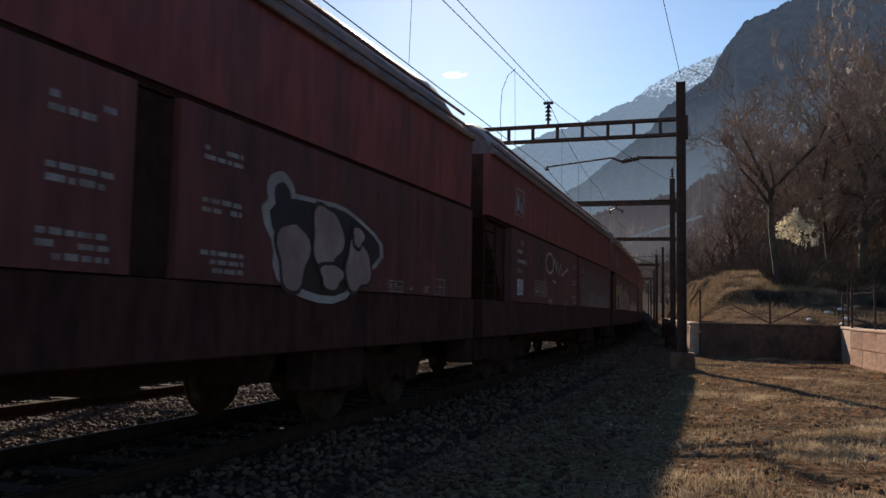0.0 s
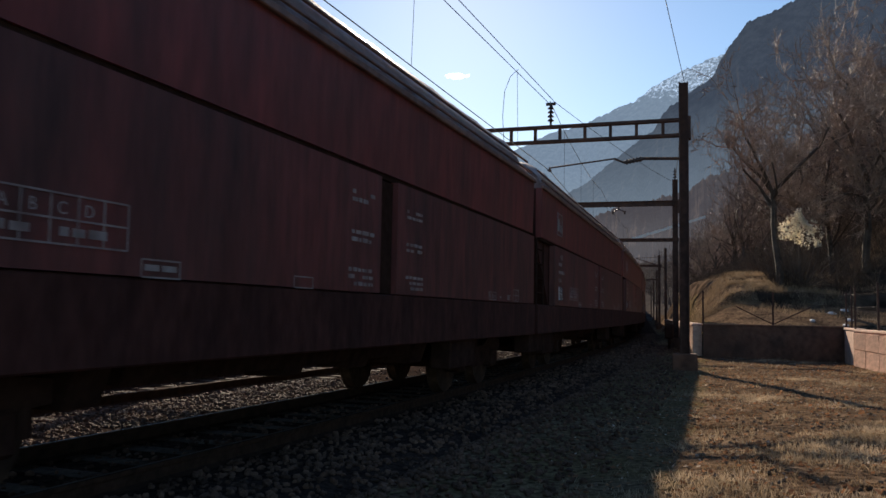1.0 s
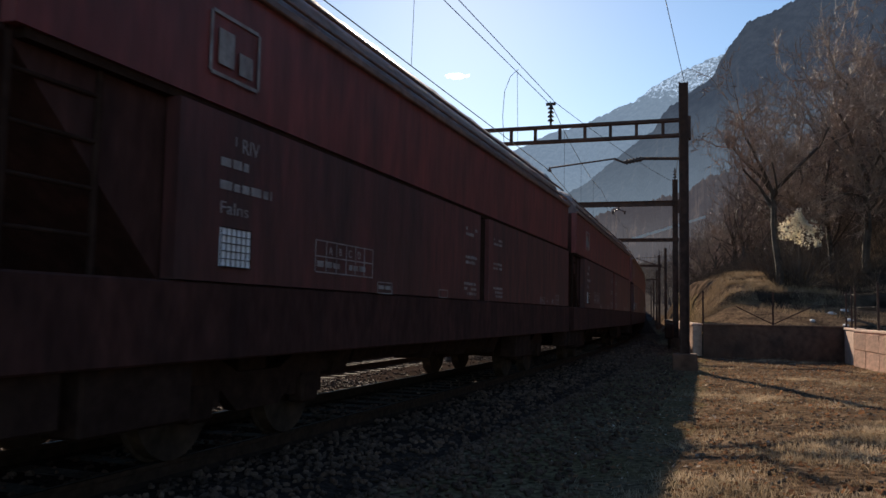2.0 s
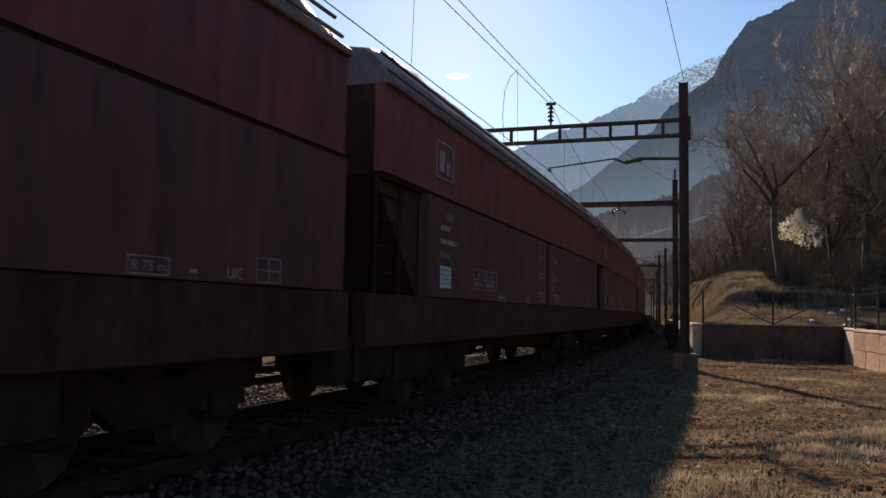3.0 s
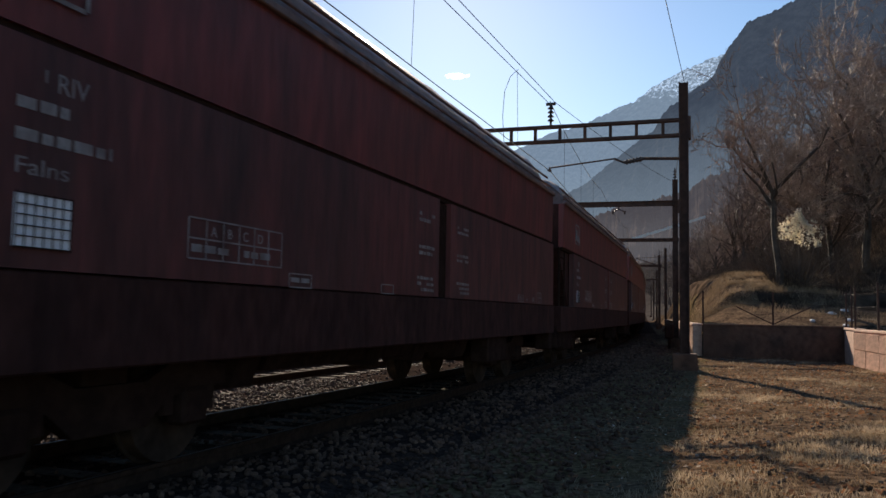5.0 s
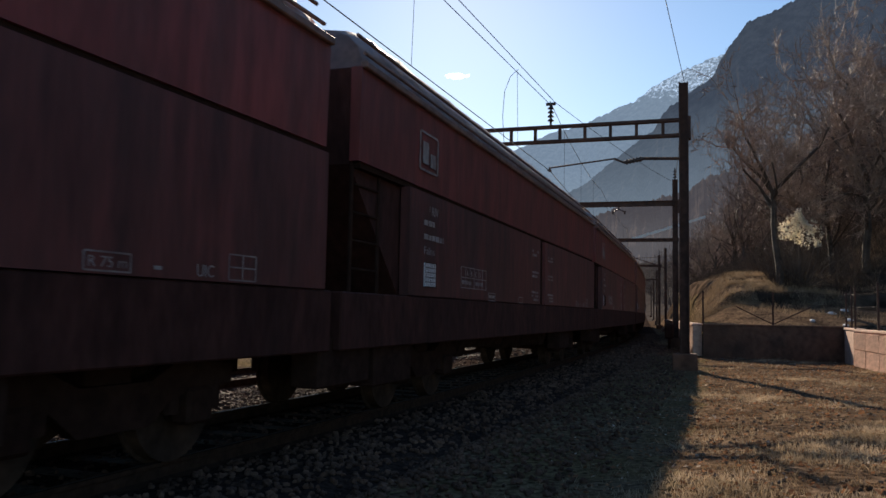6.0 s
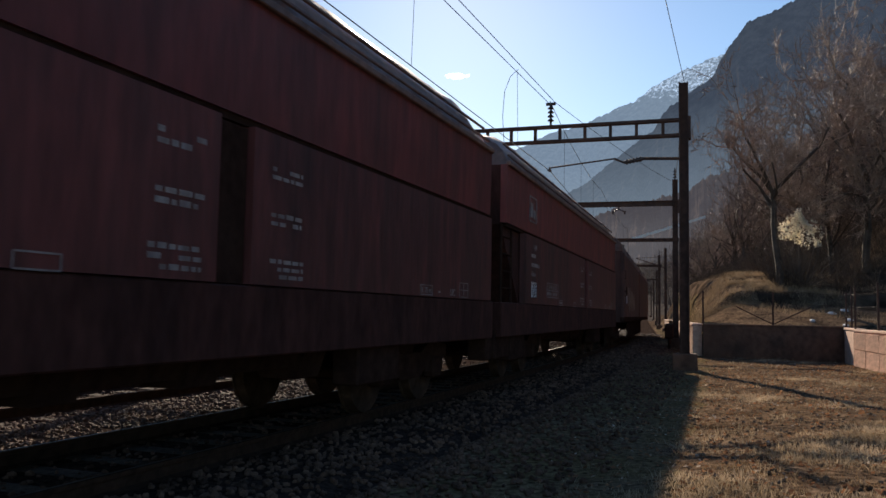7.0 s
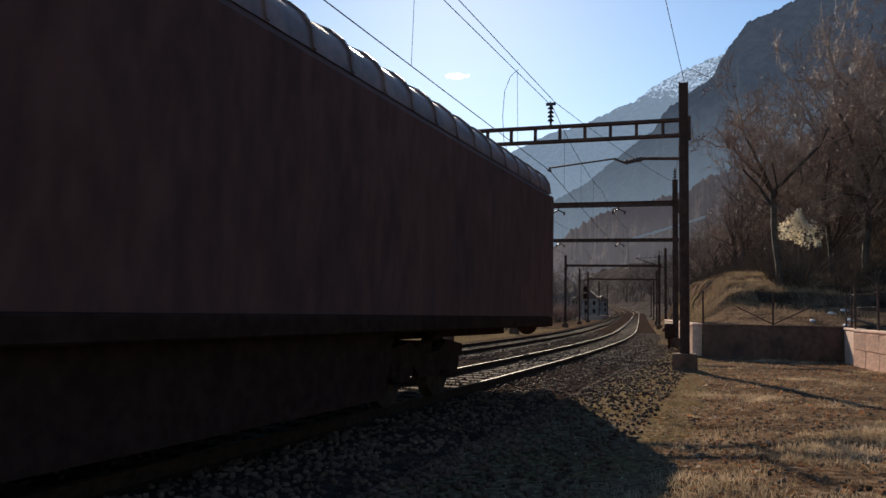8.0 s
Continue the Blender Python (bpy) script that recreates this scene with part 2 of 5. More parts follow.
def ripple(x, y, f, seed=0.0):
    return (np.sin(x * f + seed) * np.cos(y * f * 1.13 + seed * 2.1) + 0.5 * np.sin(x * f * 2.3 + y * f * 1.7 + seed) + 0.35 * np.cos(x * f * 4.1 - y * f * 3.7 + 1.3 * seed)) / 1.85


def ground_height(x, y):
    """Height of the ground at arrays of places."""
    x, y = np.asarray(x, float), np.asarray(y, float)
    s, off = line_coords(x, y)
    base = 6e-5 * np.maximum(0, np.minimum(s, 600) - 60) ** 2
    z = base - 0.18 + 0.035 * ripple(x, y, 0.8) * ease(off, 3.2, 5.0)
    # the open ground climbs gently from the mast towards the camera
    z = z + 0.008 * np.clip(26.2 - y, 0, 24) * ease(off, 3.4, 6.8)
    # the shelf behind the retaining wall, then the hillside
    shelf = ease(y, 28.9, 29.4) * ease(x - 0.22 * (y - 28.9), 9.3, 9.8) * ease(off, 4.2, 4.6)
    z = z + shelf * (1.18 + 0.10 * ripple(x, y, 0.5, 2.0))
    foot = 15 - 6.0 * ease(s, 37, 48) - 1.5 * ease(s, 50, 75)
    slope = np.maximum(0, off - foot - 0.8 * ripple(s, off, 0.1, 1.0))
    hill = 1.02 * slope ** 1.02 * ease(s, 4, 34)
    cap = 95 - 72 * ease(s, 50, 160)
    hill = cap * (1 - np.exp(-hill / cap)) * (1 + 0.06 * ripple(x, y, 0.09, 3.0))
    # the shelf climbs to a low scarp, and the grassy bank goes on above it
    edge = x - 0.25 * (y - 28.9)
    wave = 0.5 * ripple(x, y, 0.45, 1.2)
    bank = 0.14 * np.clip(y - 29.4, 0, 6.2) + 0.5 * ease(y + wave, 35.7, 36.2) + 0.21 * np.clip(y - 36, 0, 5) + 0.03 * np.clip(y - 41, 0, 30)
    bank = bank * ease(edge, 9.3, 11.7) * ease(off, 4.2, 4.6) * (1 - ease(y, 90, 130)) + 0.06 * wave * ease(edge, 9.4, 11.0)
    z = z + np.maximum(hill, bank * (y > 29.4))
    # left valley side far off
    left = np.maximum(0, -off - 60)
    z = z + np.minimum(0.45 * left, 120) * ease(s, 60, 260)
    return z


def axis(parts):
    out = []
    for a0, b0, st in parts:
        out += list(np.arange(a0, b0, st))
    return np.array(out + [parts[-1][1]])


def build_ground():
    xs = axis([(-1500, -300, 150), (-300, -60, 30), (-60, -12, 6), (-12, 0, 0.8), (0, 18, 0.3), (18, 60, 1.5), (60, 160, 5), (160, 400, 20), (400, 1500, 120)])
    ys = axis([(-600, -60, 60), (-60, 0, 6), (0, 4, 0.5), (4, 28.5, 0.35), (28.5, 30, 0.12), (30, 35, 0.5), (35, 37, 0.12), (37, 50, 0.6), (50, 120, 2), (120, 300, 6), (300, 700, 25), (700, 4000, 220)])
    gx, gy = np.meshgrid(xs, ys)
    gz = ground_height(gx, gy)
    n, m = gx.shape
    verts = np.stack([gx.ravel(), gy.ravel(), gz.ravel()], 1)
    faces = [(i * m + j, i * m + j + 1, (i + 1) * m + j + 1, (i + 1) * m + j) for i in range(n - 1) for j in range(m - 1)]
    ob = mesh_object("ground", verts, faces, M_GROUND)
    smooth(ob)
    return tagged(ob, "dry brown soil and winter grass beside the railway, rising into a hillside", "ground", kind="structure")


ground = build_ground()
ground.data.materials.append(M_HILL)
M_MOSSY = material("mossy_brown_soil", (0.140, 0.103, 0.066), 0.95, 0, 0.8, 14, (0.125, 0.092, 0.045), 0.7, 1.0, 40, spec=0.0)
ground.data.materials.append(M_MOSSY)
M_VALLEY = material("far_wooded_valley_floor", (0.088, 0.074, 0.066), 0.95, 0, 0.4, 0.3, (0.05, 0.044, 0.041), 0.06, 0.6, 2, spec=0.0)
ground.data.materials.append(M_VALLEY)
far_off = line_coords(np.array([p.center.x for p in ground.data.polygons]), np.array([p.center.y for p in ground.data.polygons]))[1]
for poly in ground.data.polygons:
    c = poly.center
    if -17 < far_off[poly.index] < -6.6 and c.y < 80:
        poly.material_index = 2
    elif c.y > 150:
        poly.material_index = 3
    elif c.x > 14 and c.z > 1.6 or c.y > 95 or c.x < -9 + 0.33 * c.y and c.x < -9 + 0.22 * c.y + 3:
        poly.material_index = 1


# ---------------------------------------------------------------- permanent way
def sweep(profile, s0, s1, step, centre=0.0):
    """Vertices and faces of a closed outline (off, z) swept along the line."""
    n = len(profile)
    ss = np.arange(s0, s1 + 1e-6, step)
    verts, faces = [], []
    for s in ss:
        verts += [line(s, centre + o, z) for o, z in profile]
    for k in range(len(ss) - 1):
        for i in range(n):
            j = (i + 1) % n
            faces.append((k * n + i, k * n + j, (k + 1) * n + j, (k + 1) * n + i))
    faces.append(tuple(range(n))[::-1])
    faces.append(tuple((len(ss) - 1) * n + i for i in range(n)))
    return verts, faces


M_RAILSIDE = material("rail_web_brake_dust", (0.05, 0.029, 0.02), 0.9, 0, 0.3, 10, (0.03, 0.02, 0.015), 4, 0.3, 40, spec=0.05)


def build_track():
    bed = [(3.3, -0.36), (2.1, -0.12), (1.35, -0.15), (-1.35, -0.17), (-2.0, -0.16), (-2.7, -0.17), (-5.4, -0.17), (-5.9, -0.15), (-7.4, -0.55), (-7.4, -0.9), (3.3, -0.9)]
    v, f = sweep(bed, -60, 430, 2.0)
    tagged(mesh_object("ballast_bed", v, f, M_BALLAST), "grey-brown ballast bed under two railway tracks", "ballast", kind="structure")
    head = [(-0.016, 0), (0.016, 0), (0.036, -0.004), (0.036, -0.035), (0.01, -0.045), (0.01, -0.13), (0.07, -0.15), (0.07, -0.165), (-0.07, -0.165), (-0.07, -0.15), (-0.01, -0.13), (-0.01, -0.045), (-0.036, -0.035), (-0.036, -0.004)]
    for centre, nm in ((0.0, "near"), (-4.0, "far")):
        for side in (0.7525, -0.7525):
            v, f = sweep(head, -60, 430, 1.5, centre + side)
            ob = mesh_object("rail", v, f, M_STEEL if centre == 0.0 else M_STEEL_DULL)
            ob.data.materials.append(M_RAILSIDE)
            for p in ob.data.polygons:
                if len(p.vertices) == 4 and p.index % 14 != 0:
                    p.material_index = 1
                else:
                    p.material_index = 0
            tagged(ob, "steel rail with a bright worn head", "rail", "rails", kind="structure")
        bm = fresh()
        for k in range(-10, 330):
            s = k * 0.62
            m = Matrix.Translation(line(s, centre)) @ Matrix.Rotation(-heading(s), 4, "Z")
            box(bm, -1.25, 1.25, -0.12, 0.12, -0.30, -0.155, 0.0, m)
        tagged(part("sleepers", bm, M_SLEEPER), "dark timber sleepers bedded in ballast", "sleeper", kind="stuff")


build_track()


def soil_strip():
    """An added strip of mossy soil between ballast and grass, toning down shaded ground."""
    ss, cols = np.arange(-6, 90, 0.35), 9
    verts = []
    for s in ss:
        # Outer edge runs about where the train's shadow ends.
        outer = 4.8 + 0.45 * noise.fractal(Vector((s * 0.5, 3.0, 0)), 1.0, 2.0, 5)
        for k in range(cols):
            p = line(s, 2.55 + (outer - 2.55) * k / (cols - 1), 0)
            lift = 0.014 - 0.03 * (k == cols - 1) + 0.008 * noise.noise(Vector((p.x * 3, p.y * 3, 0)))
            verts.append((p.x, p.y, float(ground_height(np.array([p.x]), np.array([p.y]))[0]) + lift))
    faces = [(i * cols + k, i * cols + k + 1, (i + 1) * cols + k + 1, (i + 1) * cols + k) for i in range(len(ss) - 1) for k in range(cols - 1)]
    tagged(smooth(mesh_object("mossy_strip", verts, faces, M_MOSSY)), "strip of mossy brown soil beside the ballast", "path", kind="structure")


soil_strip()

# ---------------------------------------------------------------- wagons. Local axes: x to the camera's side, y towards the train's tail, z from rail top
PITCH_L = 16.76


def train_shift(t):
    d = t - 7.2
    return 8.469 - (43.72 * d - 0.2219 * d * d)


def word(name, text, size, mat, parent, m, width=None, label=""):
    cu = bpy.data.curves.new(name, "FONT")
    cu.body, cu.size, cu.extrude, cu.align_x = text, size, 0.002, "LEFT"
    tmp = bpy.data.objects.new(name, cu)
    scene.collection.objects.link(tmp)
    bpy.context.view_layer.update()
    me = bpy.data.meshes.new_from_object(tmp)
    bpy.data.objects.remove(tmp)
    me.materials.clear()
    me.materials.append(mat)
    if width:
        xs = [v.co.x for v in me.vertices]
        k = width / max(max(xs) - min(xs), 1e-4)
        for v in me.vertices:
            v.co.x *= k
    ob = new(name, me)
    ob.parent = parent
    ob.matrix_local = m
    if label:
        ob["label"] = label
    return ob


SIDE_X = 1.50


def on_side(u, z, x=SIDE_X):
    """The pose of writing on the wagon's camera side at u along it; reads towards the tail."""
    return Matrix(((0, 0, 1, x), (1, 0, 0, u), (0, 1, 0, z), (0, 0, 0, 1)))


def bogie(parent, y, wheel_mesh, frame_mesh):
    b = new("bogie", frame_mesh)
    b.parent = parent
    b.matrix_local = Matrix.Translation((0, y, 0))
    for dy in (-0.9, 0.9):
        for dx in (-0.7525, 0.7525):
            w = new("wheel", wheel_mesh)
            w.parent = b
            w.matrix_local = Matrix.Translation((dx, dy, 0.46))
        ax = new("axle", axle_mesh)
        ax.parent = b
        ax.matrix_local = Matrix.Translation((0, dy, 0.46))
    return b


def to_mesh(name, bm, mat):
    me = bpy.data.meshes.new(name)
    bm.to_mesh(me)
    bm.free()
    me.materials.append(mat)
    return me


M_WHEEL = material("grimy_wheel_steel", (0.04, 0.028, 0.022), 0.8, 0.0, 0.3, 9, (0.07, 0.045, 0.033), 3, spec=0.05)


def make_wheel():
    bm = fresh()
    rod(bm, (-0.065, 0, 0), (0.065, 0, 0), 0.46, 32)
    rod(bm, (-0.09, 0, 0), (-0.065, 0, 0), 0.49, 32)
    rod(bm, (0.065, 0, 0), (0.1, 0, 0), 0.15, 16)
    return to_mesh("wheel", bm, M_WHEEL)


def make_frame():
    bm = fresh()
    for sx in (-1, 1):
        x0, x1 = sorted((sx * 0.93, sx * 1.05))
        prism_pts = [(-1.35, 0.62), (-1.35, 0.78), (-0.7, 0.86), (-0.35, 0.70), (0.35, 0.70), (0.7, 0.86), (1.35, 0.78), (1.35, 0.62), (0.6, 0.56), (0.35, 0.36), (-0.35, 0.36), (-0.6, 0.56)]
        lo = [bm.verts.new((x0, y, z)) for y, z in prism_pts]
        hi = [bm.verts.new((x1, y, z)) for y, z in prism_pts]
        bm.faces.new(lo)
        bm.faces.new(hi[::-1])
        n = len(lo)
        for i in range(n):
            bm.faces.new((lo[(i + 1) % n], lo[i], hi[i], hi[(i + 1) % n]))
        for dy in (-0.9, 0.9):
            box(bm, x0 - 0.02, x1 + 0.05, dy - 0.16, dy + 0.16, 0.32, 0.62, 0.03)
            for k in (-0.26, 0.26):
                rod(bm, ((x0 + x1) / 2, dy + k, 0.42), ((x0 + x1) / 2, dy + k, 0.66), 0.07, 10)
    box(bm, -1.0, 1.0, -0.22, 0.22, 0.5, 0.85, 0.03)
    bmesh.ops.recalc_face_normals(bm, faces=bm.faces[:])
    return to_mesh("bogie", bm, M_DARK)


wheel_mesh, frame_mesh = make_wheel(), make_frame()
_bm = fresh()
rod(_bm, (-0.75, 0, 0), (0.75, 0, 0), 0.08, 12)
axle_mesh = to_mesh("axle", _bm, M_DARK)

U0, U1 = -1.95, 13.85      # body ends, from the label holder at 0
Z_SILL, Z_SEAM, Z_EAVE = 1.30, 2.80, 3.84


def sheet_roof(parent, u0, u1, mat, rng, name="roof_cover"):
    """Roll-back roof cover: sloping flanks and a flat top, slack between its hoops."""
    prof = [(1.47, Z_EAVE), (1.43, Z_EAVE + 0.15), (1.34, Z_EAVE + 0.36), (1.20, Z_EAVE + 0.57), (1.0, Z_EAVE + 0.70), (0.70, Z_EAVE + 0.78), (0.30, Z_EAVE + 0.82)]
    prof = prof + [(-x, z) for x, z in prof[::-1]]
    ny = 56
    verts, faces = [], []
    for k in range(ny + 1):
        u = u0 + (u1 - u0) * k / ny
        end = min(k, ny - k)
        for i, (x, z) in enumerate(prof):
            j = min(i, len(prof) - 1 - i)
            sag = (0.012 + 0.035 * max(0, 1 - end / 9)) * math.sin(u * 5.1 + i * 0.9) * math.sin(u * 1.7 + 0.6 * i) + rng.uniform(-0.004, 0.004)
            drop = 0.0 if end > 2 else (3 - end) * 0.06 * j / 3
            verts.append((x * (1 - 0.01 * (j == 1) * math.sin(u * 8)), u + (0.10 * j * 0.6 if k == 0 else -0.10 * j * 0.6 if k == ny else 0), z + (sag if 0 < j else 0) - drop))
    m = len(prof)
    for k in range(ny):
        for i in range(m - 1):
            faces.append((k * m + i, (k + 1) * m + i, (k + 1) * m + i + 1, k * m + i + 1))
    faces.append(tuple(range(m)))
    faces.append(tuple(ny * m + i for i in range(m))[::-1])
    ob = mesh_object(name, verts, faces, mat, parent)
    smooth(ob)
    return ob


def hopper_wagon():
    """A four-axle hopper wagon with a roof cover, as one thing with its parts."""
    rng = random.Random(4)
    w = thing("hopper_wagon", "oxide-red bogie hopper wagon with dusty roof, running on the track", "freight wagon", "hopper wagons of the train")
    # lower body: two panels with a recess between them
    for y0, y1 in ((-0.55, 6.72), (7.18, U1)):
        for sd in (1, -1):
            bm = fresh()
            prism(bm, [(sd * 1.50, Z_SILL + 0.16), (sd * 1.50, Z_SEAM - 0.03), (sd * 1.38, Z_SEAM - 0.03), (sd * 1.38, Z_SILL + 0.16)], y0, y1)
            part("lower_side", bm, M_RED, w)
    bm = fresh()
    box(bm, -1.36, 1.36, -0.5, U1 - 0.06, 1.25, Z_SEAM + 0.1)
    part("hopper_body", bm, M_DARK, w, "dark inner hopper shell")
    for side in (1, -1):
        bm = fresh()
        pts = [(side * 1.47, Z_SEAM + 0.03), (side * 1.49, Z_EAVE), (side * 1.36, Z_EAVE), (side * 1.36, Z_SEAM + 0.03)]
        prism(bm, pts, U0, U1)
        part("upper_side", bm, M_RED_UP, w, "lighter red upper side sheet")
        bm = fresh()
        prism(bm, [(side * 1.44, Z_SEAM - 0.03), (side * 1.44, Z_SEAM + 0.03), (side * 1.3, Z_SEAM + 0.03), (side * 1.3, Z_SEAM - 0.03)], U0 + 0.1, U1 - 0.05)
        part("seam", bm, M_DARK, w)
        bm = fresh()
        box(bm, min(side * 1.46, side * 1.54), max(side * 1.46, side * 1.54), U0, U1, Z_EAVE - 0.02, Z_EAVE + 0.06, 0.012)
        part("roof_rail", bm, M_ROOF, w, "pale worn edge rail")
        bm = fresh()
        x0, x1 = sorted((side * 1.30, side * 1.49))
        box(bm, x0, x1, -2.3, U1 + 0.15, 0.86, Z_SILL + 0.15, 0.015)
        part("sill", bm, M_SILL, w, "sooty red side sill")
        bm = fresh()
        x0, x1 = sorted((side * 1.30, side * 1.44))
        for u in (-1.9, -1.2):
            rod(bm, (side * 1.37, u, Z_SILL), (side * 1.37, u, Z_SEAM), 0.025)
        for k in range(5):
            rod(bm, (side * 1.37, -1.9, Z_SILL + 0.3 * k + 0.1), (side * 1.37, -1.2, Z_SILL + 0.3 * k + 0.1), 0.016)
        part("ladder", bm, M_DARK, w)
        bm = fresh()
        x0, x1 = sorted((side * 1.36, side * 1.44))
        box(bm, x0, x1, 6.74, 7.16, Z_SILL + 0.16, Z_SEAM - 0.05)
        part("centre_post", bm, M_DARK, w, "dark recessed centre post")
        for u0, u1, zb in ((5.5, 5.88, 0.6), (6.98, 7.42, 0.6), (2.75, 3.1, 0.56), (8.75, 9.2, 0.56)):
            bm = fresh()
            prism(bm, [(side * 1.25, 1.2), (side * 0.5, 1.2), (side * 0.6, zb), (side * 1.02, zb)], u0, u1)
            part("discharge_chute", bm, M_DARK, w)
        bm = fresh()
        prism(bm, [(side * 1.22, 1.25), (side * 0.2, 1.25), (side * 0.35, 0.68), (side * 1.0, 0.68)], 3.3, 8.9)
        part("hopper_bottom", bm, M_DARK, w)
        x0, x1 = sorted((side * 1.08, side * 1.4))
        for u0, u1, zb in ((-1.25, -0.15, 0.42), (9.4, 10.5, 0.45), (13.95, 14.25, 0.5), (-2.35, -1.4, 0.5)):
            bm = fresh()
            box(bm, x0, x1, u0, u1, zb, 1.0, 0.02)
            part("step_box" if zb > 0.46 else "brake_gear_box", bm, M_DARK, w)
        for xx, zz in ((1.465, 0.17), (1.375, 0.38)):
            bm = fresh()
            rod(bm, (side * xx, U0 + 0.1, Z_EAVE + zz), (side * xx, U1 - 0.1, Z_EAVE + zz), 0.022, 6)
            part("roof_batten", bm, M_ROOF, w)
    # ends
    for u, sl in ((U0, -0.5), (U1, U1 - 0.3)):
        bm = fresh()
        y0, y1 = (U0 + 0.02, sl) if u == U0 else (sl, U1 - 0.02)
        outer = U0 + 0.02 if u == U0 else U1 - 0.02
        inner = sl
        v = [bm.verts.new(p) for p in ((-1.36, outer, Z_EAVE), (1.36, outer, Z_EAVE), (1.36, outer, Z_SEAM), (-1.36, outer, Z_SEAM), (-1.36, inner, Z_SILL + 0.1), (1.36, inner, Z_SILL + 0.1), (1.36, inner, Z_EAVE), (-1.36, inner, Z_EAVE))]
        for q in ((0, 1, 2, 3), (3, 2, 5, 4), (4, 5, 6, 7), (7, 6, 1, 0), (1, 6, 5, 2), (0, 3, 4, 7)):
            bm.faces.new([v[i] for i in q])
        bmesh.ops.recalc_face_normals(bm, faces=bm.faces[:])
        # Dark red puts the shade between wagons into the end's colour.
        part("end_wall", bm, M_SILL, w, "dark red sloping end wall")
        bm = fresh()
        ye = -2.55 if u == U0 else U1 + 0.2
        box(bm, -1.3, 1.3, ye - 0.08, ye + 0.08, 0.9, 1.3, 0.02)
        part("headstock", bm, M_DARK, w)
        for bx in (-0.875, 0.875):
            bm = fresh()
            o = -1 if u == U0 else 1
            rod(bm, (bx, ye, 1.06), (bx, ye + o * 0.26, 1.06), 0.09, 12)
            rod(bm, (bx, ye + o * 0.26, 1.06), (bx, ye + o * 0.30, 1.06), 0.23, 20)
            part("buffer", bm, M_DARK, w)
    sheet_roof(w, U0 + 0.02, U1 - 0.02, M_ROOF, rng)
    bm = fresh()
    box(bm, -0.35, 0.35, -2.4, U1 + 0.1, 0.85, 1.2, 0.02)
    part("centre_sill", bm, M_DARK, w)
    bogie(w, 1.3, wheel_mesh, frame_mesh)
    bogie(w, 11.7, wheel_mesh, frame_mesh)
    markings(w)
    return w


def bars(name, parent, u, z, width, height, rows, mat, label, x=SIDE_X, rng=random.Random(2)):
    """Lines of writing too small to read, as short raised bars."""
    bm = fresh()
    h = height / (rows * 1.7)
    for r in range(rows):
        zz = z + height - (r + 1) * 1.7 * h + 0.5 * h
        y = u
        while y < u + width:
            ln = rng.uniform(0.05, 0.16)
            if rng.random() < 0.8:
                box(bm, x + 0.001, x + 0.004, y, min(y + ln, u + width), zz, zz + h * rng.uniform(0.8, 1.0))
            y += ln + 0.03
    return tagged(part(name, bm, mat, parent), label, kind="stuff")


def frame_lines(name, parent, u0, u1, z0, z1, cols, rows, mat, label, x=SIDE_X, t=0.012):
    bm = fresh()
    for i in range(cols + 1):
        y = u0 + (u1 - u0) * i / cols
        box(bm, x + 0.001, x + 0.004, y - t / 2, y + t / 2, z0, z1)
    for j in range(rows + 1):
        z = z0 + (z1 - z0) * j / rows
        box(bm, x + 0.0045, x + 0.007, u0, u1, z - t / 2, z + t / 2)
    return part(name, bm, mat, parent, label)


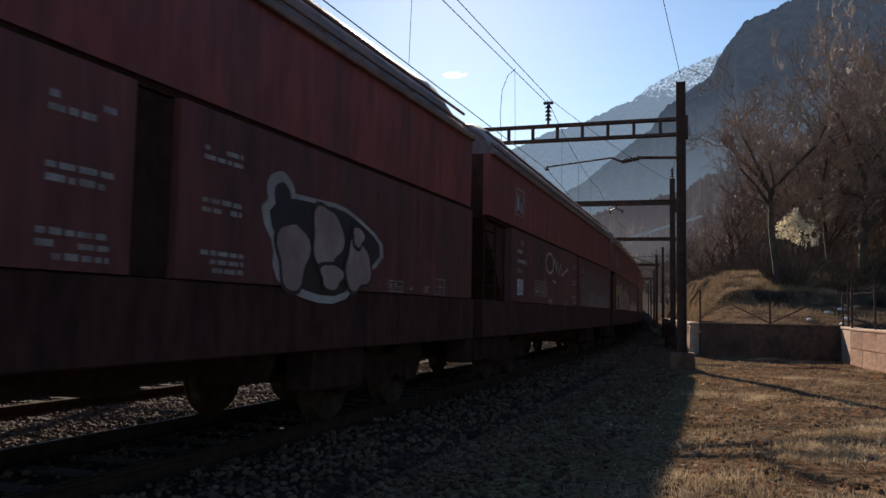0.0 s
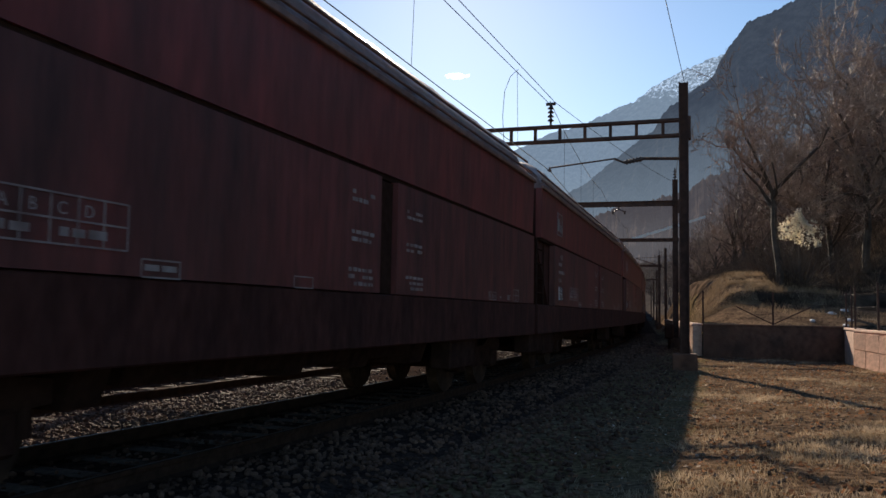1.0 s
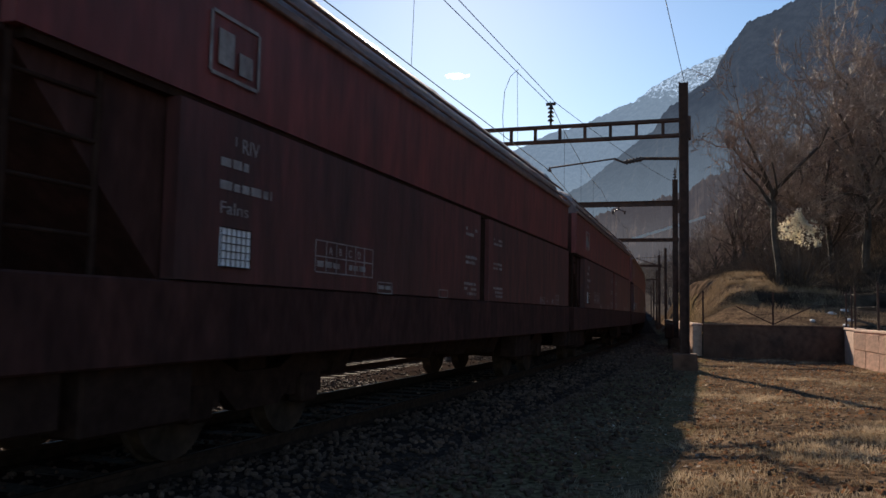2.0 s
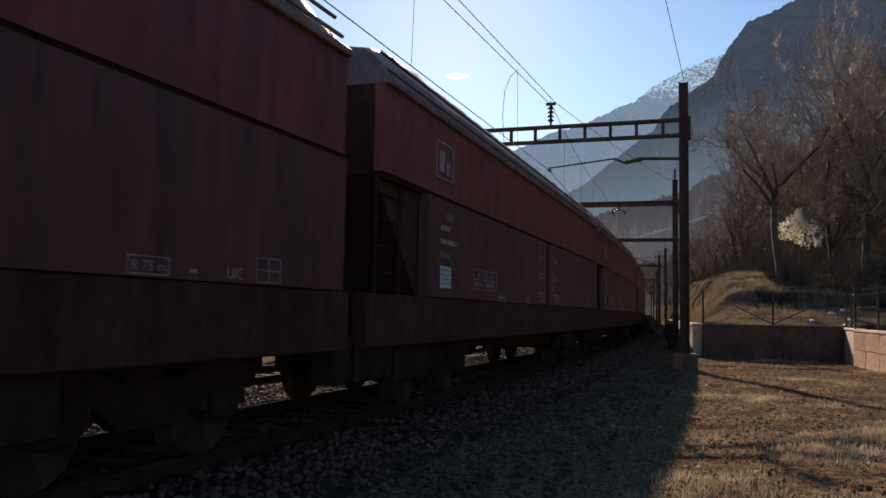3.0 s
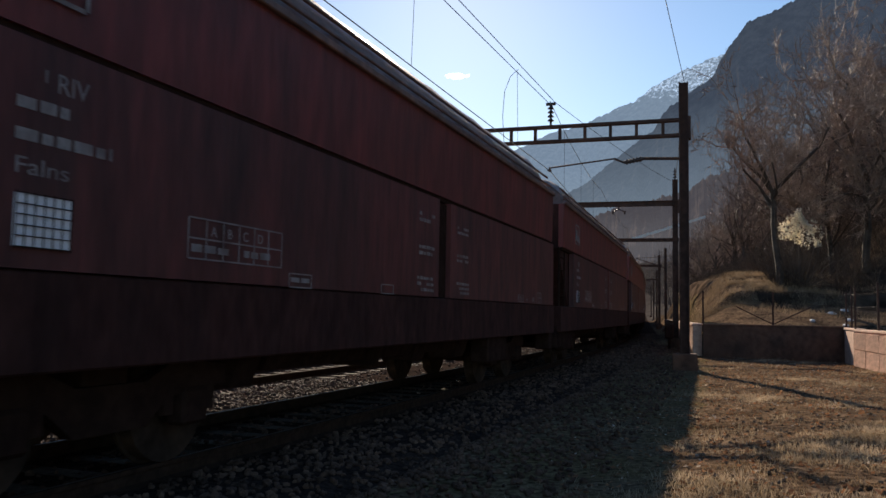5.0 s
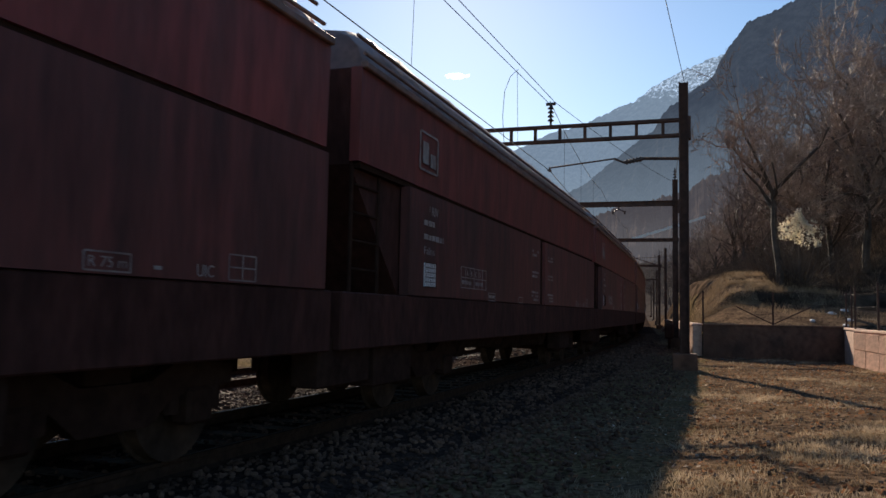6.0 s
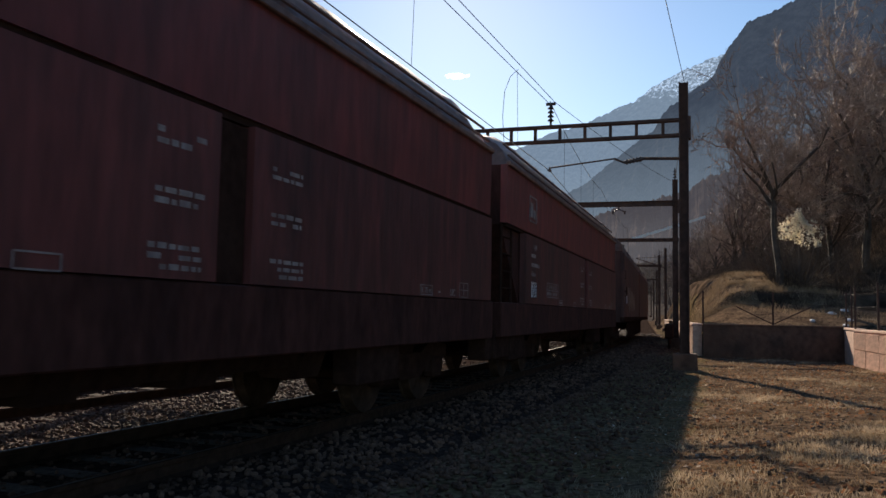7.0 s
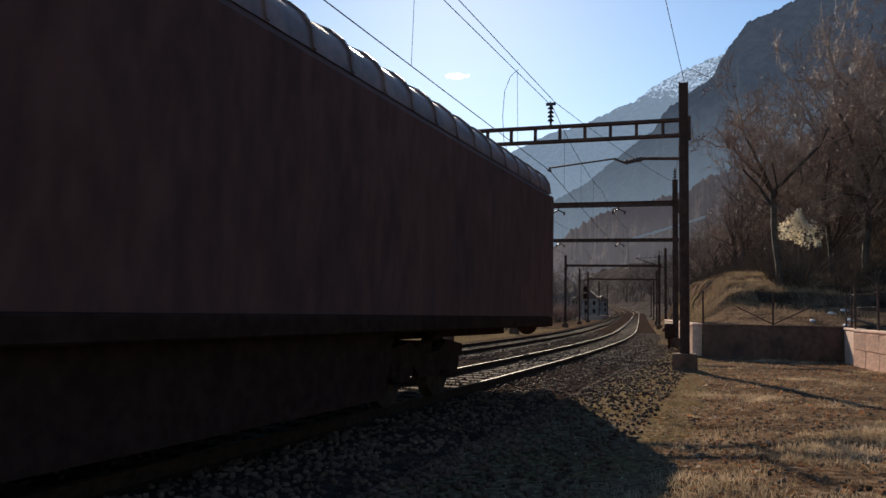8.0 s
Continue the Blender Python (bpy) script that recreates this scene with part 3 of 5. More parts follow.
def markings(w):
    # label holder with its paper and wire grid
    holder = part("label_holder", box(fresh(), 1.5, 1.512, -0.03, 0.37, 1.58, 1.88, 0.0), M_PAPER, w, "white paper in a wire-mesh label holder")
    bm = fresh()
    for i in range(7):
        y = -0.03 + 0.4 * i / 6
        box(bm, 1.513, 1.519, y - 0.003, y + 0.003, 1.57, 1.89)
    for i in range(6):
        z = 1.58 + 0.3 * i / 5
        box(bm, 1.5195, 1.525, -0.03, 0.37, z - 0.003, z + 0.003)
    part("wire_grid", bm, M_DARK, holder)
    # running number block: the letters that are words, the rest as bars
    word("lettering", "RIV", 0.17, M_WHITE, w, on_side(0.22, 2.50), 0.24)
    bars("number_marking", w, -0.05, 2.50, 0.2, 0.13, 1, M_WHITE, "white painted bars of a number")
    bars("number_marking", w, -0.05, 2.32, 0.48, 0.13, 1, M_WHITE, "white painted bars of a number")
    bars("number_marking", w, -0.05, 2.14, 0.74, 0.13, 1, M_WHITE, "white painted bars of a number")
    word("lettering", "Falns", 0.14, M_WHITE, w, on_side(-0.05, 1.99), 0.38)
    # emblem on the upper side: a rounded frame with pale shapes
    bm = fresh()
    box(bm, 1.49, 1.496, -0.2, 0.42, 3.04, 3.07)
    box(bm, 1.49, 1.496, -0.2, 0.42, 3.52, 3.55)
    box(bm, 1.49, 1.496, -0.23, -0.2, 3.06, 3.53)
    box(bm, 1.49, 1.496, 0.42, 0.45, 3.06, 3.53)
    box(bm, 1.49, 1.496, -0.12, 0.08, 3.14, 3.42, 0.0)
    box(bm, 1.49, 1.497, 0.16, 0.34, 3.12, 3.3, 0.0)
    part("emblem", bm, M_WHITE, w, "worn white framed emblem of plain shapes")
    # load table
    frame_lines("load_table", w, 1.48, 2.76, 1.62, 1.92, 6, 2, M_WHITE, "white framed load table")
    for i, ch in enumerate("ABCD"):
        word("lettering", ch, 0.11, M_WHITE, w, on_side(1.75 + 0.21 * i, 1.80))
    bars("table_marking", w, 1.52, 1.64, 1.2, 0.1, 1, M_WHITE, "small white bars of writing")
    frame_lines("small_frame", w, 2.9, 3.3, 1.46, 1.58, 1, 1, M_WHITE, "small white frame")
    bars("frame_marking", w, 2.93, 1.48, 0.34, 0.08, 1, M_WHITE, "small white bars of writing")
    frame_lines("small_frame", w, 4.88, 5.22, 1.46, 1.56, 1, 1, M_WHITE, "small white frame")
    for u, z, wd, hh, r in ((6.0, 2.38, 0.54, 0.16, 2), (6.0, 1.96, 0.54, 0.16, 2), (5.95, 1.5, 0.58, 0.22, 3), (7.46, 2.36, 0.5, 0.14, 2), (7.46, 1.96, 0.5, 0.14, 2), (7.46, 1.5, 0.55, 0.2, 3)):
        bars("notice_marking", w, u, z, wd, hh, r, M_WHITE, "faint white lines of writing")
    frame_lines("radius_frame", w, 10.88, 11.28, 1.48, 1.6, 1, 1, M_WHITE, "white frame round the curve radius")
    word("lettering", "R 75 m", 0.10, M_WHITE, w, on_side(10.91, 1.505), 0.33)
    bars("notice_marking", w, 11.5, 1.5, 0.26, 0.05, 1, M_WHITE, "faint white lines of writing")
    word("lettering", "UIC", 0.13, M_WHITE, w, on_side(11.95, 1.49), 0.2)
    frame_lines("small_frame", w, 12.34, 12.7, 1.48, 1.68, 2, 2, M_WHITE, "white framed notice")


def build_train():
    first = hopper_wagon()
    out = [(first, -21)]
    for n in range(-20, 1):
        out.append((copy_thing(first, Matrix.Identity(4)), n))
    return out


TRAIN = build_train()


def covered_wagon():
    """The long covered wagon at the tail: smooth sides, ribbed barrel roof."""
    w = thing("covered_wagon", "long brown covered wagon with ribbed barrel roof, last of the train", "freight wagon")
    a0, a1 = -1.0, 27.8
    zs, ze = 1.22, 3.62
    for side in (1, -1):
        for y0, y1 in ((a0, 12.85), (13.45, a1)):
            bm = fresh()
            prism(bm, [(side * 1.50, zs), (side * 1.50, ze), (side * 1.42, ze + 0.12), (side * 1.3, ze + 0.12), (side * 1.3, zs)], y0 + 0.12, y1 - 0.12)
            part("side_wall", bm, M_TAIL, w)
        for y in (a0, 12.85, 13.25, a1 - 0.14):
            bm = fresh()
            x0, x1 = sorted((side * 1.36, side * 1.53))
            box(bm, x0, x1, y, y + 0.14, zs - 0.05, ze + 0.05, 0.03)
            part("corner_post", bm, M_TAIL, w)
        bm = fresh()
        x0, x1 = sorted((side * 1.36, side * 1.52))
        box(bm, x0, x1, a0, a1, zs - 0.20, zs - 0.003, 0.02)
        part("sill", bm, M_DARK, w)
        bm = fresh()
        x0, x1 = sorted((side * 1.24, side * 1.30))
        v = [bm.verts.new((x, y, z)) for x in (x0, x1) for y, z in ((a0 + 6.3, 1.02), (a1 - 7.3, 1.02), (a1 - 7.5, 0.24), (a0 + 6.6, 0.24))]
        for q in ((0, 1, 2, 3), (7, 6, 5, 4), (0, 4, 5, 1), (1, 5, 6, 2), (2, 6, 7, 3), (3, 7, 4, 0)):
            bm.faces.new([v[i] for i in q])
        part("skirt", bm, M_DARK, w)
    for y in (a0 + 0.03, a1 - 0.09):
        bm = fresh()
        box(bm, -1.4, 1.4, y, y + 0.06, 1.0, ze + 0.1)
        part("end_wall", bm, M_TAIL, w)
    # barrel roof with hoops
    ang = [radians(x) for x in range(0, 181, 12)]
    prof = [(1.45 * math.cos(t), ze + 0.1 + 0.72 * math.sin(t) ** 0.8) for t in ang]
    ny = 108
    verts, faces = [], []
    for k in range(ny + 1):
        y = a0 + (a1 - a0) * k / ny
        sagk = 0.022 * math.sin(math.pi * ((k % 3) / 3))
        verts += [(x, y, z - sagk * (z - ze)) for x, z in prof]
    m = len(prof)
    for k in range(ny):
        faces += [(k * m + i, k * m + i + 1, (k + 1) * m + i + 1, (k + 1) * m + i) for i in range(m - 1)]
    faces += [tuple(range(m))[::-1], tuple(ny * m + i for i in range(m))]
    smooth(mesh_object("roof", verts, faces, M_TAILROOF, w))
    for k in range(0, 37):
        y = a0 + (a1 - a0) * k / 36
        bm = fresh()
        ring = []
        for rr in (1.0, 1.025):
            for yy in (y - 0.025, y + 0.025):
                ring.append([bm.verts.new((x * (1.0 + (rr - 1) * 0.4), yy, ze + 0.1 + (z - ze - 0.1) * rr + (0.02 if rr > 1 else 0))) for x, z in prof])
        for i in range(m - 1):
            a_, b_, c_, d_ = ring
            for p_, q_ in ((a_, c_), (c_, d_), (d_, b_)):
                bm.faces.new((p_[i], p_[i + 1], q_[i + 1], q_[i]))
        bmesh.ops.recalc_face_normals(bm, faces=bm.faces[:])
        part("roof_hoop", bm, M_TAILROOF, w)
    bm = fresh()
    box(bm, -0.5, 0.5, a0, a1, 0.85, 1.15, 0.02)
    part("centre_sill", bm, M_DARK, w)
    for y, o in ((a0, -1), (a1, 1)):
        for bx in (-0.875, 0.875):
            bm = fresh()
            rod(bm, (bx, y, 1.06), (bx, y + o * 0.36, 1.06), 0.09, 12)
            rod(bm, (bx, y + o * 0.36, 1.06), (bx, y + o * 0.40, 1.06), 0.23, 20)
            part("buffer", bm, M_DARK, w)
    bogie(w, 1.6, wheel_mesh, frame_mesh)
    bogie(w, 22.3, wheel_mesh, frame_mesh)
    # hand brake wheel, grab rails and papers at the leading end
    bm = fresh()
    cz, cy = 2.19, -0.52
    for k in range(24):
        t0, t1 = 2 * math.pi * k / 24, 2 * math.pi * (k + 1) / 24
        rod(bm, (1.58, cy + 0.17 * math.cos(t0), cz + 0.17 * math.sin(t0)), (1.58, cy + 0.17 * math.cos(t1), cz + 0.17 * math.sin(t1)), 0.013, 6)
    for k in range(3):
        t0 = 2 * math.pi * k / 3 + 0.5
        rod(bm, (1.58, cy, cz), (1.58, cy + 0.17 * math.cos(t0), cz + 0.17 * math.sin(t0)), 0.012, 6)
    rod(bm, (1.48, cy, cz), (1.6, cy, cz), 0.035, 10)
    part("handbrake_wheel", bm, M_DARK, w, "dark spoked handbrake wheel")
    for u, zz, mt in ((-0.12, 1.78, M_TAILPALE), (0.92, 1.76, M_PAPER)):
        bm = fresh()
        box(bm, 1.5, 1.515, u, u + 0.22, zz, zz + 0.30)
        part("paper_label", bm, mt, w, "white paper label in a dark frame")
    for u, zz in ((-0.68, 2.68), (-0.74, 1.74)):
        bm = fresh()
        rod(bm, (1.56, u, zz), (1.56, u, zz + 0.3), 0.014)
        rod(bm, (1.5, u, zz), (1.56, u, zz), 0.014)
        rod(bm, (1.5, u, zz + 0.3), (1.56, u, zz + 0.3), 0.014)
        part("grab_rail", bm, M_TAIL, w)
    return w


M_TAIL = material("dull_brown_wagon_paint", (0.105, 0.049, 0.041), 0.75, 0, 0.25, 5, (0.068, 0.036, 0.031), 1.1, 0.2, 9, spec=0.2, streak=0.4)
M_TAILROOF = material("brown_ribbed_roof_sheet", (0.19, 0.105, 0.085), 0.5, 0, 0.3, 6, (0.11, 0.065, 0.055), 1.4, 0.2, 8)
M_TAILPALE = material("faded_label", (0.3, 0.24, 0.22), 0.7, 0, 0.2, 9)
TAIL = covered_wagon()


def wagon_pose(s_zero, c):
    """The pose of a wagon whose local y = 0 is at s_zero; c is the middle between its bogies."""
    p0, p1 = line(s_zero + c - 5.5), line(s_zero + c + 5.5)
    d = p1 - p0
    mid = (p0 + p1) / 2
    h = math.atan2(d.x, d.y)
    m = Matrix.Translation(mid) @ Matrix.Rotation(-h, 4, "Z") @ Matrix.Rotation(math.atan2(d.z, math.hypot(d.x, d.y)), 4, "X")
    return m @ Matrix.Translation((0, -c, 0))


# play in the couplings: how far a wagon rides off the even pitch
SLACK = {-17: 0.3, -16: 0.05, -15: -0.25, -13: 0.2, -12: 0.45, -11: 0.38, -10: -0.08, -9: 0.1, -8: 0.22, -6: 0.15, -5: 0.45, -4: 0.75, -3: 0.45}


def motions():
    for w, n in TRAIN:
        walk(w, [(k * 0.2, wagon_pose(train_shift(k * 0.2) + n * PITCH_L + SLACK.get(n, 0.0), 5.8)) for k in range(41)])
    walk(TAIL, [(k * 0.2, wagon_pose(train_shift(k * 0.2) + PITCH_L, 12.2)) for k in range(41)])

# ---------------------------------------------------------------- overhead line
PORTALS = [(24.7, 4.05), (41.0, 3.4), (60.0, 3.6), (91.0, 3.05), (130.0, 3.5)]
BEAM_Z = 6.72


def portal(s, off_r):
    """A steel portal over both tracks: two masts and a ladder beam."""
    h = heading(s)
    p = thing("catenary_portal", "brown painted steel catenary portal over two tracks", "catenary portal", "catenary portals", at=Matrix.Translation(line(s)) @ Matrix.Rotation(-h, 4, "Z"))
    left = -7.7 if s < 70 else -6.9
    lattice = s < 30
    for x, top in ((off_r, 7.72), (left, 7.72)):
        bm = fresh()
        for dx in (-0.11, 0.11):
            box(bm, x + dx - 0.015, x + dx + 0.015, -0.11, 0.11, 0.2, top)
        box(bm, x - 0.096, x + 0.096, -0.012, 0.012, 0.2, top)
        part("mast", bm, M_MAST, p)
        bm = fresh()
        box(bm, x - 0.32, x + 0.32, -0.32, 0.32, -0.6, 0.27, 0.03)
        part("footing", bm, M_DARKBROWN, p, "dark brown concrete footing block")
        bm = fresh()
        box(bm, x + 0.11, x + 0.19, -0.13, 0.13, BEAM_Z - 0.6, BEAM_Z + 0.03)
        part("gusset", bm, M_MAST, p)
    if lattice:
        for z in (BEAM_Z - 0.09, BEAM_Z - 0.52):
            bm = fresh()
            box(bm, left + 0.1, off_r - 0.12, -0.09, 0.09, z, z + 0.09, 0.008)
            part("chord", bm, M_MAST, p)
        x = off_r - 0.55
        while x > left + 0.3:
            bm = fresh()
            box(bm, x - 0.04, x + 0.04, -0.05, 0.05, BEAM_Z - 0.43, BEAM_Z - 0.09)
            part("stanchion", bm, M_MAST, p)
            x -= 0.72
    else:
        bm = fresh()
        for z0, z1, hw in ((BEAM_Z - 0.03, BEAM_Z, 0.09), (BEAM_Z - 0.22, BEAM_Z - 0.03, 0.015), (BEAM_Z - 0.25, BEAM_Z - 0.22, 0.09)):
            box(bm, left + 0.12, off_r + 0.25, -hw, hw, z0, z1)
        part("beam", bm, M_MAST, p)
        for xx in ((0.8, -2.1) if s < 50 else (-0.2, -4.4)):
            bm = fresh()
            rod(bm, (xx, 0, BEAM_Z - 0.25), (xx, 0, BEAM_Z - 0.36), 0.03, 8)
            for k in (-1, 1):
                rod(bm, (xx, 0, BEAM_Z - 0.36), (xx + 0.28 * k, 0, BEAM_Z - 0.5), 0.03, 8)
                rod(bm, (xx + 0.28 * k, 0, BEAM_Z - 0.46), (xx + 0.28 * k, 0, BEAM_Z - 0.62), 0.06, 10, 0.03)
            part("hanger", bm, M_CERAMIC, p, "dark twin insulator hanger under the beam")
        bm = fresh()
        rod(bm, (off_r, 0, 7.7), (off_r, 0, 8.25), 0.03, 8)
        for k in range(3):
            rod(bm, (off_r, 0, 7.8 + 0.14 * k), (off_r, 0, 7.87 + 0.14 * k), 0.10, 10, 0.05)
        part("mast_insulator", bm, M_CERAMIC, p, "brown ribbed ceramic insulator")
    # insulators above the beam, arms below
    for xx in (0.35, -4.0) if lattice else ():
        bm = fresh()
        rod(bm, (xx, 0, BEAM_Z), (xx, 0, BEAM_Z + 0.62), 0.035, 8)
        for k in range(4):
            rod(bm, (xx, 0, BEAM_Z + 0.14 + k * 0.12), (xx, 0, BEAM_Z + 0.20 + k * 0.12), 0.10, 12, 0.05)
        box(bm, xx - 0.14, xx + 0.14, -0.04, 0.04, BEAM_Z + 0.6, BEAM_Z + 0.68, 0.01)
        part("insulator", bm, M_CERAMIC, p, "brown ribbed ceramic insulator")
    if lattice:
        arm = part("registration_arm", rod(fresh(), (off_r - 0.1, 0, 5.60), (2.97, 0, 5.64), 0.045), M_MAST, p)
        bm = fresh()
        rod(bm, (2.97, 0, 5.64), (2.43, 0, 5.55), 0.05, 10)
        for k in range(5):
            q = Vector((2.97, 0, 5.64)).lerp(Vector((2.43, 0, 5.55)), 0.15 + 0.17 * k)
            rod(bm, q - Vector((0.025, 0, 0)), q + Vector((0.025, 0, 0)), 0.075, 10)
        part("rod_insulator", bm, M_CERAMIC, arm, "brown ribbed rod insulator")
        bm = fresh()
        rod(bm, (2.43, 0, 5.55), (2.17, 0, 5.67), 0.03)
        rod(bm, (2.17, 0, 5.67), (0.33, 0, 5.48), 0.024)
        rod(bm, (0.33, 0, 5.50), (0.33, 0, 5.40), 0.026)
        part("steady_arm", bm, M_MAST, arm)
        part("wire_clamp", box(fresh(), 0.27, 0.38, -0.06, 0.06, 5.38, 5.43, 0.01), M_MAST, arm)
    return p


for ps, po in PORTALS:
    portal(ps, po)


def lone_mast(s, off):
    p = thing("catenary_mast", "single brown catenary mast with a slanting arm", "mast", "lone masts", at=Matrix.Translation(line(s)) @ Matrix.Rotation(-heading(s), 4, "Z"))
    bm = fresh()
    for dx in (-0.1, 0.1):
        box(bm, off + dx - 0.012, off + dx + 0.012, -0.1, 0.1, -0.4, 7.4)
    box(bm, off - 0.088, off + 0.088, -0.01, 0.01, -0.4, 7.4)
    part("mast", bm, M_MAST, p)
    sg = -1 if off > 0 else 1
    bm = fresh()
    rod(bm, (off, 0, 5.6), (off + sg * 2.6, 0, 6.5), 0.035)
    rod(bm, (off, 0, 6.6), (off + sg * 2.6, 0, 6.5), 0.02)
    part("arm", bm, M_MAST, p)
    part("footing", box(fresh(), off - 0.3, off + 0.3, -0.3, 0.3, -0.6, 0.2, 0.03), M_DARKBROWN, p)


for ps, po in ((77.0, 3.3), (112.0, -6.9), (118.0, 3.3), (160.0, 3.5), (165.0, -6.9), (200.0, 3.5), (205.0, -6.9)):
    lone_mast(ps, po)


def wire(name, pts, r, label, parent=None):
    bm = fresh()
    for a_, b_ in zip(pts[:-1], pts[1:]):
        rod(bm, Vector(a_), Vector(b_), r, 5)
    return tagged(part(name, bm, M_WIRE), label, "cable", "overhead wires")


def sagging(a_, b_, sag, n=14):
    a_, b_ = Vector(a_), Vector(b_)
    return [a_.lerp(b_, i / n) - Vector((0, 0, 4 * sag * (i / n) * (1 - i / n))) for i in range(n + 1)]


def overhead():
    stops = [(-20.0, 0.76)] + [(s, 0.32 if i % 2 == 0 else -0.1) for i, (s, o) in enumerate(PORTALS)]
    for centre in (0.0, -4.0):
        for (s0, o0), (s1, o1) in zip(stops[:-1], stops[1:]):
            a_, b_ = line(s0, centre + o0, 5.41), line(s1, centre + o1, 5.41)
            wire("contact_wire", [a_, b_], 0.010, "dark contact wire hung over the track")
            ma, mb = line(s0, centre + (o0 if s0 > 0 else -0.45), 7.45), line(s1, centre + o1, 7.36)
            if s0 < 0 and centre == 0:
                ma = Vector((-14.48, -19.65, 7.78))
                wire("feeder_cable", [(-13.84, -19.65, 7.79), (3.18, 23.13, 7.43)], 0.010, "dark feeder cable over the contact wire")
                wire("feeder_cable", sagging((3.18, 23.13, 7.43), (10.71, 37.82, 7.66), 0.12), 0.009, "dark feeder cable led from the beam to the next mast")
            mess = sagging(ma, mb, 0.03 if s1 - s0 > 30 else 0.25)
            wire("messenger_wire", mess, 0.010, "dark messenger wire over the contact wire")
            drops = ((0.768, 0.793), (0.922, 0.930)) if s0 < 0 else ((0.2, 0.2), (0.5, 0.5), (0.8, 0.8))
            for t, tm in drops:
                q = a_.lerp(b_, t)
                top = ma.lerp(mb, tm) - Vector((0, 0, 4 * (0.03 if s1 - s0 > 30 else 0.25) * tm * (1 - tm)))
                wire("dropper", [q, top], 0.005, "thin dropper between the wires")
    # feeder from mast to mast, beside the track
    f = [line(-24, 5.0, 8.6)] + [line(s, o + 0.02, 7.75) for s, o in PORTALS]
    for a_, b_ in zip(f[:-1], f[1:]):
        wire("feeder_cable", sagging(a_, b_, 0.2), 0.009, "dark feeder cable running from mast to mast")


overhead()


# ---------------------------------------------------------------- retaining wall and fence
def wall_run(name, a_, b_, z0, z1, thick, label, mat=None):
    a_, b_ = Vector((*a_, 0)), Vector((*b_, 0))
    d = b_ - a_
    m = Matrix.Translation(a_) @ Matrix.Rotation(math.atan2(d.y, d.x), 4, "Z")
    bm = fresh()
    box(bm, 0, d.length, -thick / 2, thick / 2, z0, z1 - 0.08)
    ob = part(name, bm, mat or M_WALL)
    tagged(ob, label, "wall", kind="structure")
    bm = fresh()
    box(bm, -0.03, d.length + 0.03, -thick / 2 - 0.03, thick / 2 + 0.03, z1 - 0.08, z1, 0.015)
    cap = part("coping", bm, mat or M_CONC, ob)
    ob.matrix_world = m
    return ob


# Brown wall; the shade on its front face is put into the colour.
wall_run("wall_front", (9.30, 28.85), (13.75, 27.55), -0.5, 1.03, 0.3, "low dark retaining wall with a thin coping", M_DARKBROWN)
wall_l = wall_run("wall_left", (9.18, 29.1), (17.2, 62.0), -0.5, 1.03, 0.3, "low sunlit tan retaining wall beside the line", M_PINKWALL)
wall_r = wall_run("wall_right", (12.72, 24.7), (10.6, 17.0), -0.5, 0.97, 0.26, "low sunlit wall of pinkish slabs", M_PINKWALL)
wall_run("wall_return", (13.72, 27.36), (12.83, 24.86), -0.5, 0.99, 0.26, "short pinkish return wall between the dark wall and the slab wall", M_PINKWALL)


def facing(wall, length, rows, long, high, sides, name):
    """Slabs set on a wall, each a piece of its own."""
    meshes = []
    for k in range(5):
        bm = fresh()
        rngb = random.Random(k)
        box(bm, -long / 2 + 0.008, long / 2 - 0.008, -0.03, 0.03, 0, high - 0.012, 0.008)
        for v in bm.verts:
            v.co += Vector((rngb.uniform(-0.006, 0.006), rngb.uniform(-0.010, 0.010), rngb.uniform(-0.006, 0.006)))
        meshes.append(to_mesh(name, bm, M_BLOCK))
    rngb = random.Random(6)
    for row in range(rows):
        for k in range(int(length / long)):
            for sd in sides:
                b = new(name, rngb.choice(meshes))
                b.parent = wall
                b.matrix_local = Matrix.Translation((long / 2 + 0.02 + k * long, sd * 0.15, -0.14 + row * high))


facing(wall_r, math.hypot(2.12, 7.7), 2, 1.52, 0.505, (-1, 1), "slab")
facing(wall_l, 16.0, 1, 0.62, 1.05, (1,), "slab")


def relay_box():
    b = thing("trackside_cabinet", "small dark trackside cabinet on a post beside the mast", "cabinet", at=Matrix.Translation(line(38.5, 3.15, -0.2)) @ Matrix.Rotation(-heading(38), 4, "Z"))
    part("post", rod(fresh(), (0, 0, 0), (0, 0, 0.6), 0.06), M_DARK, b)
    part("box", box(fresh(), -0.19, 0.19, -0.16, 0.16, 0.5, 1.15, 0.05), M_DARK, b)


relay_box()
jump = [Vector((1.8, 19.76, 7.34)), Vector((1.62, 19.9, 7.2)), Vector((1.5, 20.2, 6.9)), Vector((1.5, 20.8, 6.4)), Vector((1.6, 21.6, 5.9)), Vector((1.9, 22.0, 5.3))]
wire("jumper_cable", jump, 0.008, "thin curved jumper cable beside the insulator")


